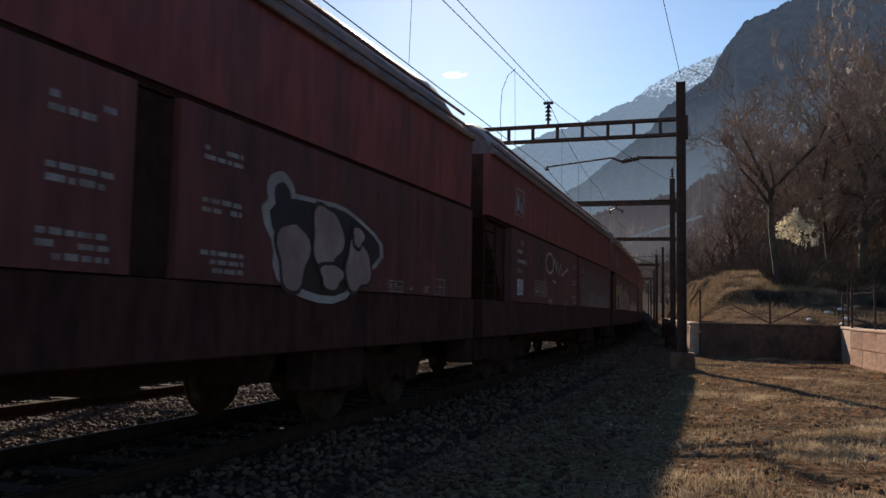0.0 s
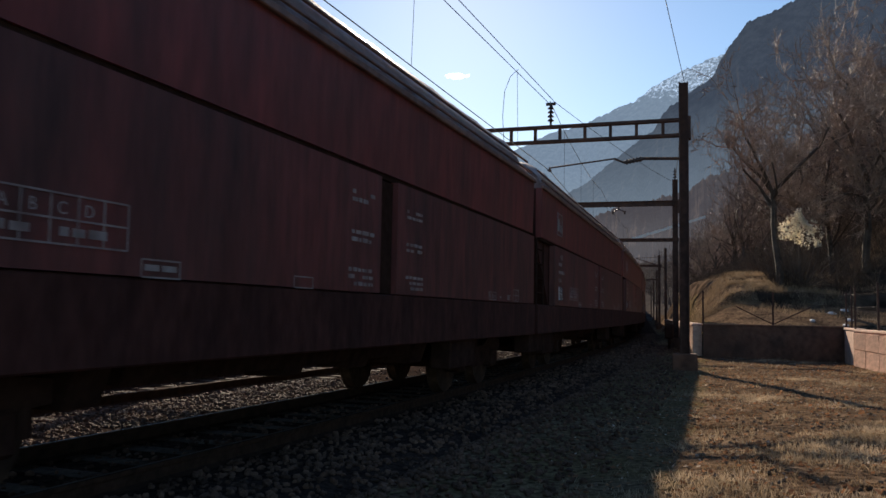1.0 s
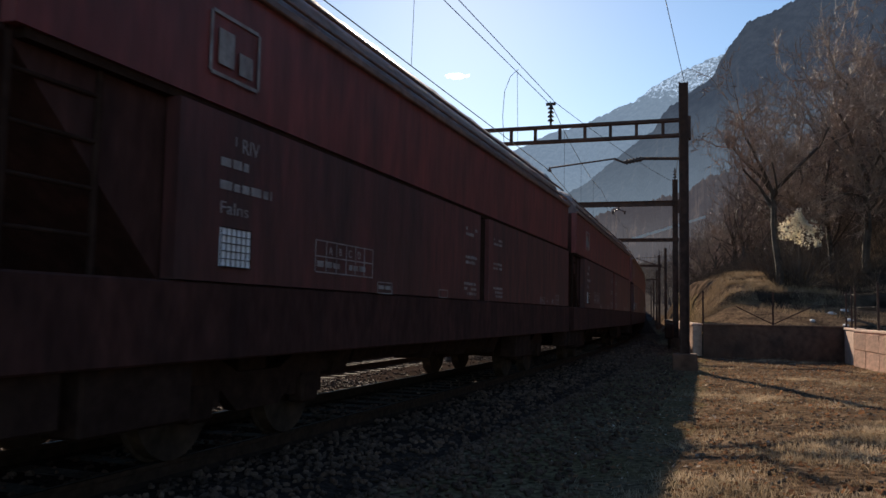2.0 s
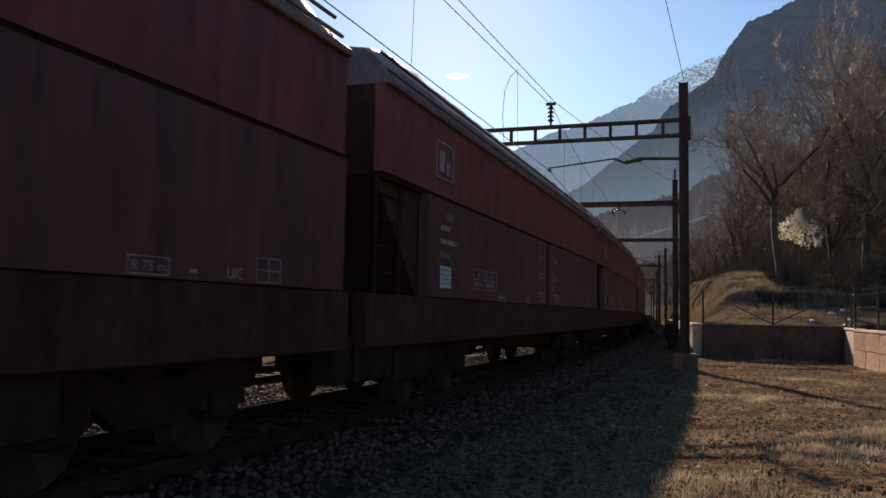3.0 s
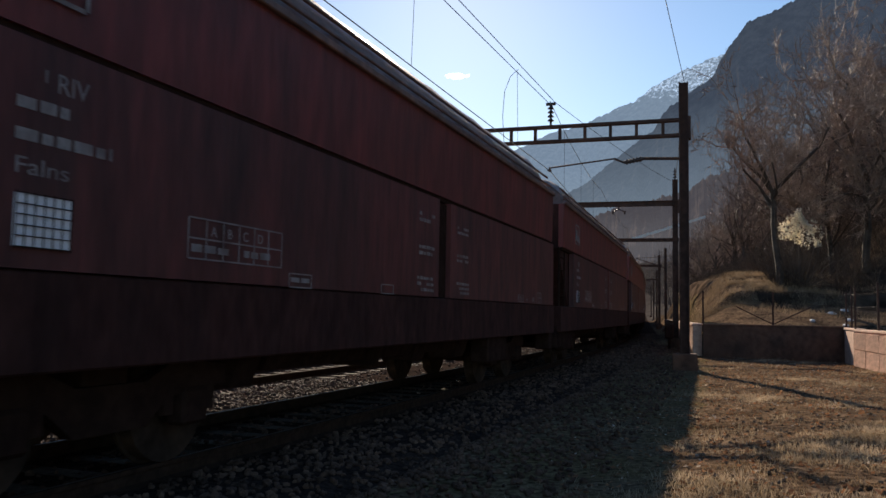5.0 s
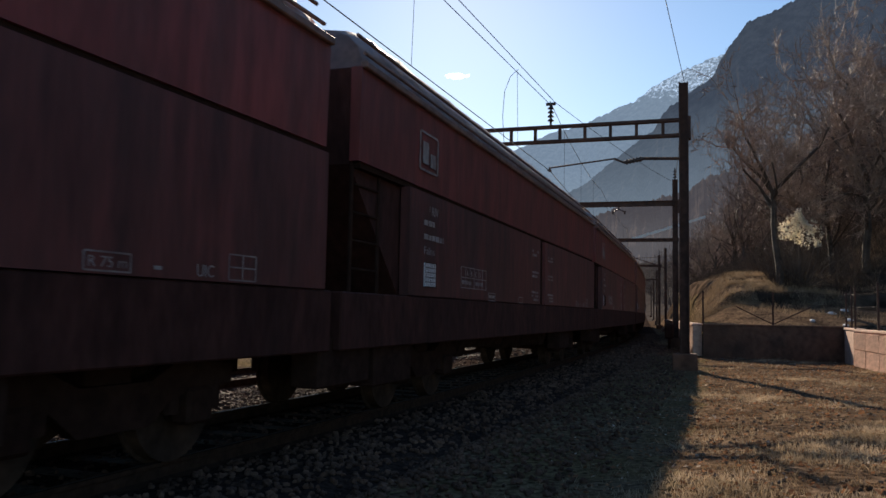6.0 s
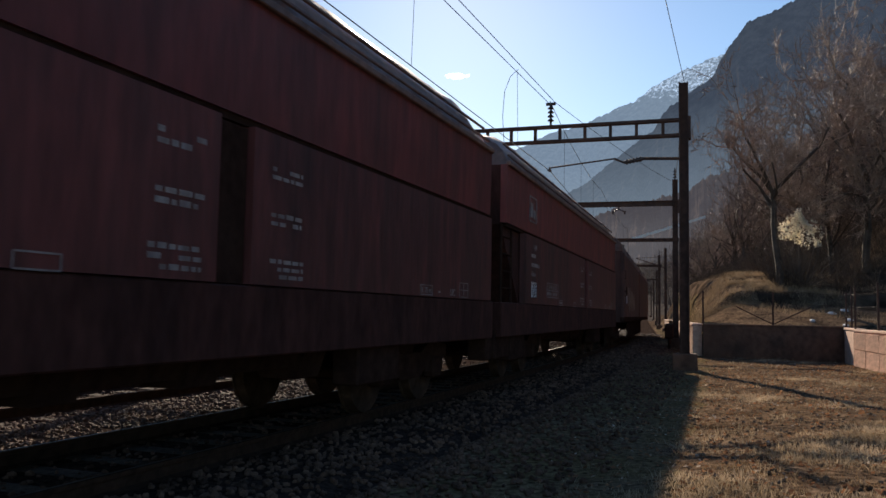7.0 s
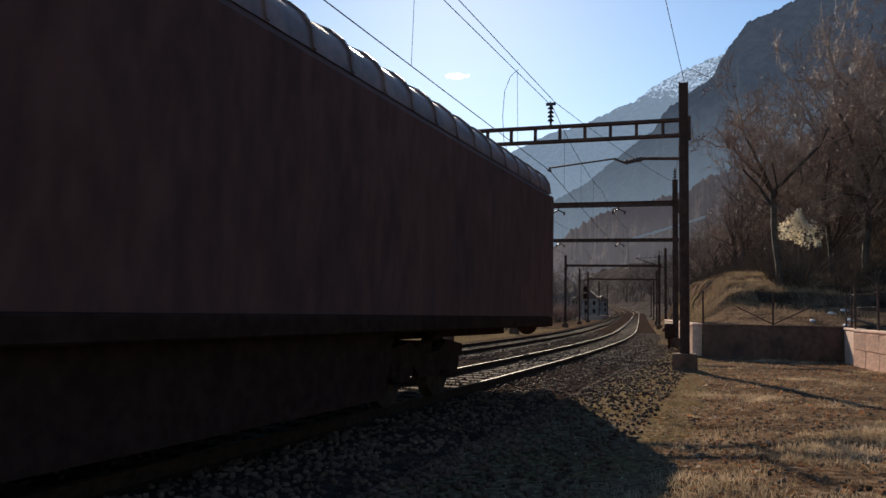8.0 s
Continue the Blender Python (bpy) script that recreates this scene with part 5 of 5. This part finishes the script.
def grass():
    rng = np.random.RandomState(4)
    n = 210000
    y = 4.0 + 25 * rng.rand(n) ** 1.3
    x = -1 + (0.62 * y + 2.5) * rng.rand(n)
    s, off = line_coords(x, y)
    patch = ripple(x, y, 0.9, 0.4) + 0.6 * ripple(x, y, 2.7, 1.9)
    keep = (off > 3.4 + 1.0 * rng.rand(n)) & (patch + 0.07 * (x - 3.5) - np.clip(0.09 * (y - 10.5), -0.3, 0.75) + rng.normal(0, 0.35, n) > 0.55)
    x, y, patch = x[keep], y[keep], patch[keep]
    z = ground_height(x, y)
    hgt = np.clip(0.008 + 0.02 * patch + 0.002 * x + rng.rand(len(x)) ** 3 * 0.07, 0.014, 0.14)
    blades("dry_grass", np.stack([x, y, z], 1), hgt, 0.03, M_GRASS, "short dry straw-coloured grass on bare soil", 6)
    # short trodden thatch between the tufts
    n = 90000
    y = 4.0 + 25 * rng.rand(n) ** 1.3
    x = -1 + (0.62 * y + 2.5) * rng.rand(n)
    s, off = line_coords(x, y)
    keep = (off > 3.1 + 0.4 * rng.rand(n)) & (ripple(x, y, 1.7, 2.4) + ripple(x, y, 5.3, 0.7) + rng.normal(0, 0.5, n) > 0.35)
    x, y = x[keep], y[keep]
    z = ground_height(x, y)
    blades("trodden_thatch", np.stack([x, y, z], 1), 0.012 + 0.03 * rng.rand(len(x)), 0.05, M_THATCH, "short trodden brown grass stubble", 16)
    # long straw on the bank and the shelf
    n = 26000
    s = 28 + 70 * rng.rand(n) ** 1.2
    off = 6 + 13 * rng.rand(n)
    pts = np.array([line(a_, b_)[:2] for a_, b_ in zip(s, off)])
    keep = (pts[:, 1] > 29.6) & (ripple(pts[:, 0], pts[:, 1], 0.35, 0.8) > -0.15)
    pts = pts[keep]
    z = ground_height(pts[:, 0], pts[:, 1])
    near = np.stack([11.2 + 6.5 * rng.rand(15000), 35.6 + 7.0 * rng.rand(15000)], 1)
    near = near[ripple(near[:, 0], near[:, 1], 1.3, 0.6) + 0.5 * ripple(near[:, 0], near[:, 1], 3.7, 2.6) > -0.15]
    pts = np.concatenate([pts, near])
    z = np.concatenate([z, ground_height(near[:, 0], near[:, 1])])
    blades("bank_grass", np.concatenate([pts, z[:, None]], 1), 0.06 + 0.24 * rng.rand(len(pts)) ** 1.5, 0.12, M_STRAW, "long dry straw on the bank under the trees", 7)


grass()


M_CRUMB = material("soil_crumb", (0.21, 0.148, 0.098), 0.95, 0, 0.5, 3, (0.10, 0.072, 0.05), 2.0, spec=0.0)
M_CHIP = leafy("bleached_leaf_chip", (0.62, 0.52, 0.42), (0.36, 0.28, 0.21), 0.3)


def soil_crumbs():
    """Clods and crumbs of dry soil that break the ground up."""
    rng = np.random.RandomState(21)
    n = 14000
    y = 4.5 + 23 * rng.rand(n) ** 1.5
    x = -0.5 + (0.62 * y + 1.0) * rng.rand(n)
    off = line_coords(x, y)[1]
    keep = (off > 3.2) & (ripple(x, y, 1.1, 3.1) + ripple(x, y, 3.1, 0.3) + rng.normal(0, 0.6, n) > -0.1)
    x, y = x[keep], y[keep]
    size = 0.008 + 0.022 * rng.rand(len(x)) ** 2.5
    z = ground_height(x, y) + size * 0.2
    lumps("soil_crumbs", np.stack([x, y, z], 1), size, M_CRUMB, "loose clods and crumbs of dry soil", "soil", 22)


soil_crumbs()


def litter(count, seed, name, mat, label, small, large):
    rng = np.random.RandomState(seed)
    n = count
    y = 5 + 24 * rng.rand(n) ** 0.8
    x = 1 + (0.6 * y) * rng.rand(n)
    s, off = line_coords(x, y)
    keep = (off > 3.4)
    x, y = x[keep], y[keep]
    z = ground_height(x, y)
    n = len(x)
    a_, sz = rng.uniform(0, 6.28, n), rng.uniform(small, large, n)
    tilt = rng.normal(0, 0.4, (n, 2))
    v = []
    for i in range(n):
        c_, s_ = math.cos(a_[i]) * sz[i], math.sin(a_[i]) * sz[i]
        for px_, py_ in ((c_, s_), (-s_ * 0.6, c_ * 0.6), (-c_, -s_), (s_ * 0.6, -c_ * 0.6)):
            v.append((x[i] + px_, y[i] + py_, z[i] + 0.018 + px_ * tilt[i, 0] + py_ * tilt[i, 1]))
    f = [(4 * i, 4 * i + 1, 4 * i + 2, 4 * i + 3) for i in range(n)]
    tagged(mesh_object(name, v, f, mat), label, "leaves", kind="stuff")


M_LEAF = leafy("dead_leaf", (0.34, 0.17, 0.09), (0.18, 0.09, 0.05), 0.4)
litter(8500, 12, "leaf_litter", M_LEAF, "fallen brown leaves strewn over the ground", 0.012, 0.04)
litter(1500, 13, "bleached_litter", M_CHIP, "bleached leaves and chips scattered on the soil", 0.008, 0.032)


def snow_patch(x, y, rx, ry):
    gz = float(ground_height(np.array([x]), np.array([y]))[0])
    bm = fresh()
    bmesh.ops.create_icosphere(bm, subdivisions=3, radius=1.0)
    for v in bm.verts:
        k = 1 + 0.3 * noise.noise(v.co * 2 + Vector((x, y, 0)))
        v.co = Vector((v.co.x * rx * k, v.co.y * ry * k, v.co.z * 0.06 * k))
    ob = part("snow_patch", bm, M_SNOWPATCH)
    ob.matrix_basis = Matrix.Translation((x, y, gz + 0.03)) @ Matrix.Rotation(0.14, 4, "X")
    smooth(ob)
    tagged(ob, "small patch of old snow on the shelf", "snow", "snow patches")


for q in ((13.9, 30.4, 0.09, 0.12), (15.7, 32.6, 0.16, 0.18), (14.75, 29.6, 0.09, 0.14), (15.4, 30.6, 0.12, 0.15), (16.6, 33.4, 0.15, 0.18)):
    snow_patch(*q)


# ---------------------------------------------------------------- graffiti: plain painted shapes on single wagons
def paint(name, base, second):
    return material(name, base, 0.55, 0, 0.15, 5, second, 1.6)


M_PINK = paint("pale_pink_spray", (0.31, 0.215, 0.20), (0.22, 0.145, 0.135))
M_YELLOW = paint("yellow_spray", (0.27, 0.24, 0.03), (0.2, 0.17, 0.03))
M_BLACK = paint("black_spray", (0.02, 0.017, 0.017), (0.03, 0.025, 0.025))
M_SPRAYW = paint("white_spray", (0.37, 0.34, 0.325), (0.25, 0.215, 0.205))
M_GREY = paint("thin_grey_spray", (0.105, 0.066, 0.062), (0.08, 0.046, 0.042))
M_BAND = paint("worn_pale_spray", (0.15, 0.125, 0.12), (0.11, 0.082, 0.078))


def swatch(parent, mat, pts, x, name="graffiti", label=""):
    """A flat coat of paint with the outline pts (along, up)."""
    bm = fresh()
    lo = [bm.verts.new((x, u, z)) for u, z in pts]
    hi = [bm.verts.new((x + 0.0015, u, z)) for u, z in pts]
    bm.faces.new(hi)
    n = len(pts)
    for i in range(n):
        bm.faces.new((lo[i], lo[(i + 1) % n], hi[(i + 1) % n], hi[i]))
    bmesh.ops.recalc_face_normals(bm, faces=bm.faces[:])
    bmesh.ops.triangulate(bm, faces=bm.faces[:])
    return part(name, bm, mat, parent, label)


def blob(cu, cz, ru, rz, wob=0.12, ph=0.0, n=26, flat=None):
    pts = []
    for k in range(n):
        t = 2 * math.pi * k / n
        r = 1 + wob * math.sin(3 * t + ph) + 0.5 * wob * math.sin(5 * t + 2 * ph)
        z = cz + rz * r * math.sin(t)
        pts.append((cu + ru * r * math.cos(t), max(z, flat) if flat else z))
    return pts


def strokes(parent, mat, runs, x, width, label):
    bm = fresh()
    for run in runs:
        for (u0, z0), (u1, z1) in zip(run[:-1], run[1:]):
            d = Vector((u1 - u0, z1 - z0))
            nrm = Vector((-d.y, d.x)).normalized() * width / 2
            e_ = d.normalized() * width * 0.3
            q = [(u0 - e_.x + nrm.x, z0 - e_.y + nrm.y), (u1 + e_.x + nrm.x, z1 + e_.y + nrm.y), (u1 + e_.x - nrm.x, z1 + e_.y - nrm.y), (u0 - e_.x - nrm.x, z0 - e_.y - nrm.y)]
            bm.faces.new([bm.verts.new((x, a_, b_)) for a_, b_ in q])
    return part("spray_strokes", bm, mat, parent, label)


def fingers(parent, mat, u0, u1, z0, top, count, x, seed, label):
    """A row of paint spikes rising from a solid foot."""
    rng = random.Random(seed)
    pts = [(u0, z0)]
    bot = [(u0, z0), (u1, z0)]
    outline = []
    for k in range(count):
        a_, b_ = u0 + (u1 - u0) * k / count, u0 + (u1 - u0) * (k + 1) / count
        h = z0 + (top - z0) * rng.uniform(0.45, 1.0)
        low = z0 + (top - z0) * 0.28
        w_ = b_ - a_
        outline += [(a_ + 0.02 * w_, low), (a_ + 0.2 * w_, h - 0.06), (a_ + 0.5 * w_, h), (a_ + 0.8 * w_, h - 0.06), (b_ - 0.02 * w_, low)]
    swatch(parent, mat, [(u1, z0)] + outline[::-1] + [(u0, z0)], x, label=label)


BY_NUMBER = {n: w for w, n in TRAIN}
XS = 1.5025
g = BY_NUMBER[-18]
swatch(g, M_YELLOW, [(-0.55, 1.47), (6.5, 1.47), (6.5, 2.12), (5.2, 2.2), (3.0, 2.2), (1.5, 2.3), (0.9, 2.36), (-0.55, 2.4)], XS, label="yellow sprayed ground")
swatch(g, M_BLACK, [(-0.2, 1.48), (0.72, 1.5), (0.72, 1.98), (-0.2, 2.0)], XS + 0.002, label="black sprayed frame")
GRAF = [((1.8, 1.95, 0.72, 0.62), 0.3), ((2.05, 1.7, 0.95, 0.35), 1.1), ((3.15, 1.8, 0.5, 0.42), 2.0), ((4.25, 1.86, 0.85, 0.55), 0.8), ((5.65, 1.76, 0.68, 0.42), 2.4)]
for i, ((cu, cz, ru, rz), ph) in enumerate(GRAF):
    swatch(g, M_BLACK, blob(cu, cz, ru + 0.06, rz + 0.04, 0.08, ph, flat=1.47), XS + 0.004 + 0.003 * i, label="black sprayed outline")
    swatch(g, M_PINK, blob(cu, cz, ru, rz, 0.08, ph, flat=1.475), XS + 0.0055 + 0.003 * i, label="pale pink sprayed letter shape")
for cu, cz, ru, rz, ph in ((2.25, 1.72, 0.26, 0.1, 0.4), (3.1, 1.75, 0.1, 0.2, 1.0), (4.15, 1.8, 0.28, 0.2, 2.0), (5.7, 1.72, 0.13, 0.1, 0.2)):
    swatch(g, M_BLACK, blob(cu, cz, ru, rz, 0.2, ph), XS + 0.026, label="black sprayed counter")
for u0, u1, top, sd in ((7.25, 9.2, 1.9, 1), (9.0, 12.6, 2.0, 2)):
    fingers(g, M_SPRAYW, u0, u1, 1.47, top, 9, XS + 0.002 * sd, sd, "white dripping spray paint")
for cu, cz, ru, rz, ph in ((8.4, 2.35, 0.16, 0.42, 0.1), (9.4, 2.4, 0.5, 0.3, 1.0), (10.2, 2.15, 0.12, 0.5, 0.5), (11.0, 2.25, 0.4, 0.33, 1.9), (11.9, 2.1, 0.14, 0.45, 0.8)):
    swatch(g, M_GREY, blob(cu, cz, ru, rz, 0.15, ph), XS + 0.001, label="thin grey spray paint")
g = BY_NUMBER[-19]
swatch(g, M_GREY, [(7.3, 1.47), (13.4, 1.47), (13.4, 2.3), (12.1, 2.5), (10.6, 2.35), (9.4, 2.55), (8.2, 2.4), (7.3, 2.2)], XS, label="faded grey sprayed ground")
swatch(g, M_BAND, [(8.6, 1.48), (13.2, 1.48), (13.2, 1.82), (11.0, 1.84), (8.6, 1.86)], XS + 0.002, label="pale grey sprayed band")
rng = random.Random(3)
strokes(g, M_BLACK, [[(u, 2.5 - rng.random() * 0.2), (u + 0.03, 1.9), (u - 0.02, 1.5 + rng.random() * 0.2)] for u in (8.3, 9.1, 9.9, 10.5, 11.2, 12.0, 12.7)], XS + 0.0045, 0.03, "dark runs of spray paint")
strokes(g, M_SPRAYW, [[(3.0 + 0.42 * math.cos(t * 0.5), 2.35 + 0.22 * math.sin(t * 0.5)) for t in range(13)], [(3.4, 2.3), (3.6, 2.5), (3.75, 2.2), (3.9, 2.45), (4.05, 2.15), (4.3, 2.4), (4.45, 2.15), (4.9, 2.25), (5.3, 2.35)], [(3.4, 1.98), (3.7, 1.95)]], XS, 0.05, "loose white sprayed squiggle")
g = BY_NUMBER[-20]
swatch(g, M_SPRAYW, blob(9.4, 1.85, 1.15, 0.5, 0.12, 0.7), XS, label="white sprayed outline")
swatch(g, M_SPRAYW, blob(8.55, 2.2, 0.22, 0.28, 0.1, 0.2), XS + 0.0002, label="white sprayed outline")
swatch(g, M_BLACK, blob(9.42, 1.86, 1.05, 0.44, 0.12, 0.7), XS + 0.001, label="black sprayed ground")
swatch(g, M_BLACK, blob(8.57, 2.2, 0.13, 0.18, 0.1, 0.2), XS + 0.0012, label="black sprayed ground")
for i, (cu, cz, ru, rz, ph) in enumerate(((8.78, 1.74, 0.26, 0.30, 0.2), (9.4, 1.95, 0.30, 0.30, 1.2), (9.5, 1.58, 0.22, 0.12, 0.4), (10.06, 1.72, 0.28, 0.26, 2.2), (10.05, 2.02, 0.12, 0.1, 0.9))):
    swatch(g, M_BLACK, blob(cu, cz, ru + 0.05, rz + 0.04, 0.14, ph), XS + 0.003 + 0.003 * i, label="black sprayed outline")
    swatch(g, M_PINK, blob(cu, cz, ru, rz, 0.14, ph), XS + 0.0045 + 0.003 * i, label="pale sprayed letter shape")
for i, (cu, cz, ru, rz, ph) in enumerate(((2.3, 2.1, 0.35, 0.4, 0.2), (3.2, 1.95, 0.45, 0.5, 1.2), (4.2, 2.0, 0.4, 0.45, 2.0), (5.2, 1.95, 0.5, 0.45, 0.6), (6.3, 1.9, 0.45, 0.4, 1.6), (7.3, 1.85, 0.4, 0.38, 2.6))):
    swatch(TAIL, M_GREY, blob(cu, cz, ru, rz, 0.2, ph), XS + 0.001 * i, label="thin pale spray paint, half worn off")
g = BY_NUMBER[-9]
strokes(g, M_GREY, [[(4.3, 2.3), (4.2, 1.9), (4.35, 1.5)], [(4.9, 2.1), (4.75, 1.9), (5.0, 1.75)], [(5.2, 2.15), (5.4, 1.9), (5.2, 1.7), (5.5, 1.75)]], XS, 0.05, "thin grey sprayed strokes")


# ---------------------------------------------------------------- far end of the station
M_TILE = material("weathered_roof_tile", (0.16, 0.10, 0.075), 0.85, 0, 0.3, 3, (0.10, 0.065, 0.05), 0.8)


def small_house():
    h = thing("station_hut", "small pale house with a brown pitched roof beside the line", "house", "houses by the line")
    p = line(198, -10.5, -0.2)
    h.matrix_basis = Matrix.Translation(p) @ Matrix.Rotation(-heading(198), 4, "Z") @ Matrix.Scale(0.8, 4)
    part("wall", box(fresh(), -2.5, 2.5, -4, 4, -1, 5.2), M_CONC, h)
    bm = fresh()
    prism(bm, [(-2.9, 5.2), (2.9, 5.2), (0, 7.6)], -4.4, 4.4)
    part("roof", bm, M_TILE, h, "brown tiled pitched roof")
    for x in (-1.2, 1.2):
        for z in (1.0, 3.4):
            wd = part("window", box(fresh(), x - 0.4, x + 0.4, -4.05, -3.98, z, z + 1.2), M_DARK, h)
            part("sill", box(fresh(), x - 0.5, x + 0.5, -4.15, -4.0, z - 0.12, z - 0.02), M_CONC, wd)
    pl = tagged(part("platform", box(fresh(), -2.0, 2.0, -18, 22, -0.6, 0.35, 0.03), M_WALL), "pale low station platform", "platform", kind="structure")
    pl.matrix_basis = Matrix.Translation(line(178, -8.0, 0)) @ Matrix.Rotation(-heading(178), 4, "Z")
    copy_thing(h, Matrix.Translation(line(238, -10, -0.2)) @ Matrix.Rotation(-heading(238) + 0.2, 4, "Z") @ Matrix.Scale(0.85, 4))
    copy_thing(h, Matrix.Translation(line(222, -19, -0.2)) @ Matrix.Rotation(-heading(222) + 1.2, 4, "Z"))


small_house()


def signal(s, off):
    sg = thing("railway_signal", "dark railway signal post with a round-headed lamp board", "signal", "signals", at=Matrix.Translation(line(s, off, -0.2)) @ Matrix.Rotation(-heading(s), 4, "Z"))
    part("post", rod(fresh(), (0, 0, 0), (0, 0, 6.2), 0.08), M_MAST, sg)
    for z in (5.2, 3.9):
        bd = part("lamp_board", box(fresh(), -0.35, 0.35, -0.12, -0.05, z, z + 0.95, 0.03), M_DARK, sg)
        for k in (0.22, 0.66):
            part("lens_hood", rod(fresh(), (0, -0.12, z + k), (0, -0.3, z + k), 0.11, 12), M_DARK, bd)


signal(150, -8.6)


M_PALEROAD = material("pale_road_edge", (0.66, 0.62, 0.57), 0.9, 0, 0.15, 0.5)


def far_road():
    bm = fresh()
    a_, b_ = Vector((68.0, 300.0, 29.0)), Vector((97.5, 300.0, 38.5))
    d = b_ - a_
    m = Matrix.Translation((a_ + b_) / 2) @ d.to_track_quat("X", "Z").to_matrix().to_4x4()
    box(bm, -d.length / 2, d.length / 2, -2, 2, -0.45, 0.45, 0.0, m)
    tagged(part("hill_road", bm, M_PALEROAD), "pale mountain road ledge across the far slope", "road", kind="structure")


far_road()


M_CLOUD = material("cloud_glow", (0.9, 0.9, 0.9), 1.0)
# The cloud's sunlit white is put in as emission.
M_CLOUD.node_tree.nodes["Principled BSDF"].inputs["Emission Color"].default_value = (0.8, 0.88, 1.0, 1)
M_CLOUD.node_tree.nodes["Principled BSDF"].inputs["Emission Strength"].default_value = 0.95


def cloud():
    rng = random.Random(8)
    bm = fresh()
    c = Vector((math.sin(radians(0.84)) * 4200, math.cos(radians(0.84)) * 4200, 4200 * math.tan(radians(16.6))))
    for k in range(22):
        t = rng.uniform(-1, 1)
        r = rng.uniform(9, 20) * (1 - 0.6 * abs(t))
        mm = Matrix.Translation(c + Vector((t * 62, rng.uniform(-20, 20), rng.uniform(-5, 5)))) @ Matrix.Diagonal((r * 1.6, r * 1.3, r * 0.6, 1))
        bmesh.ops.create_icosphere(bm, subdivisions=2, radius=1.0, matrix=mm)
    tagged(smooth(part("cloud", bm, M_CLOUD)), "small white cloud in the blue sky", "cloud", kind="structure")


cloud()

motions()
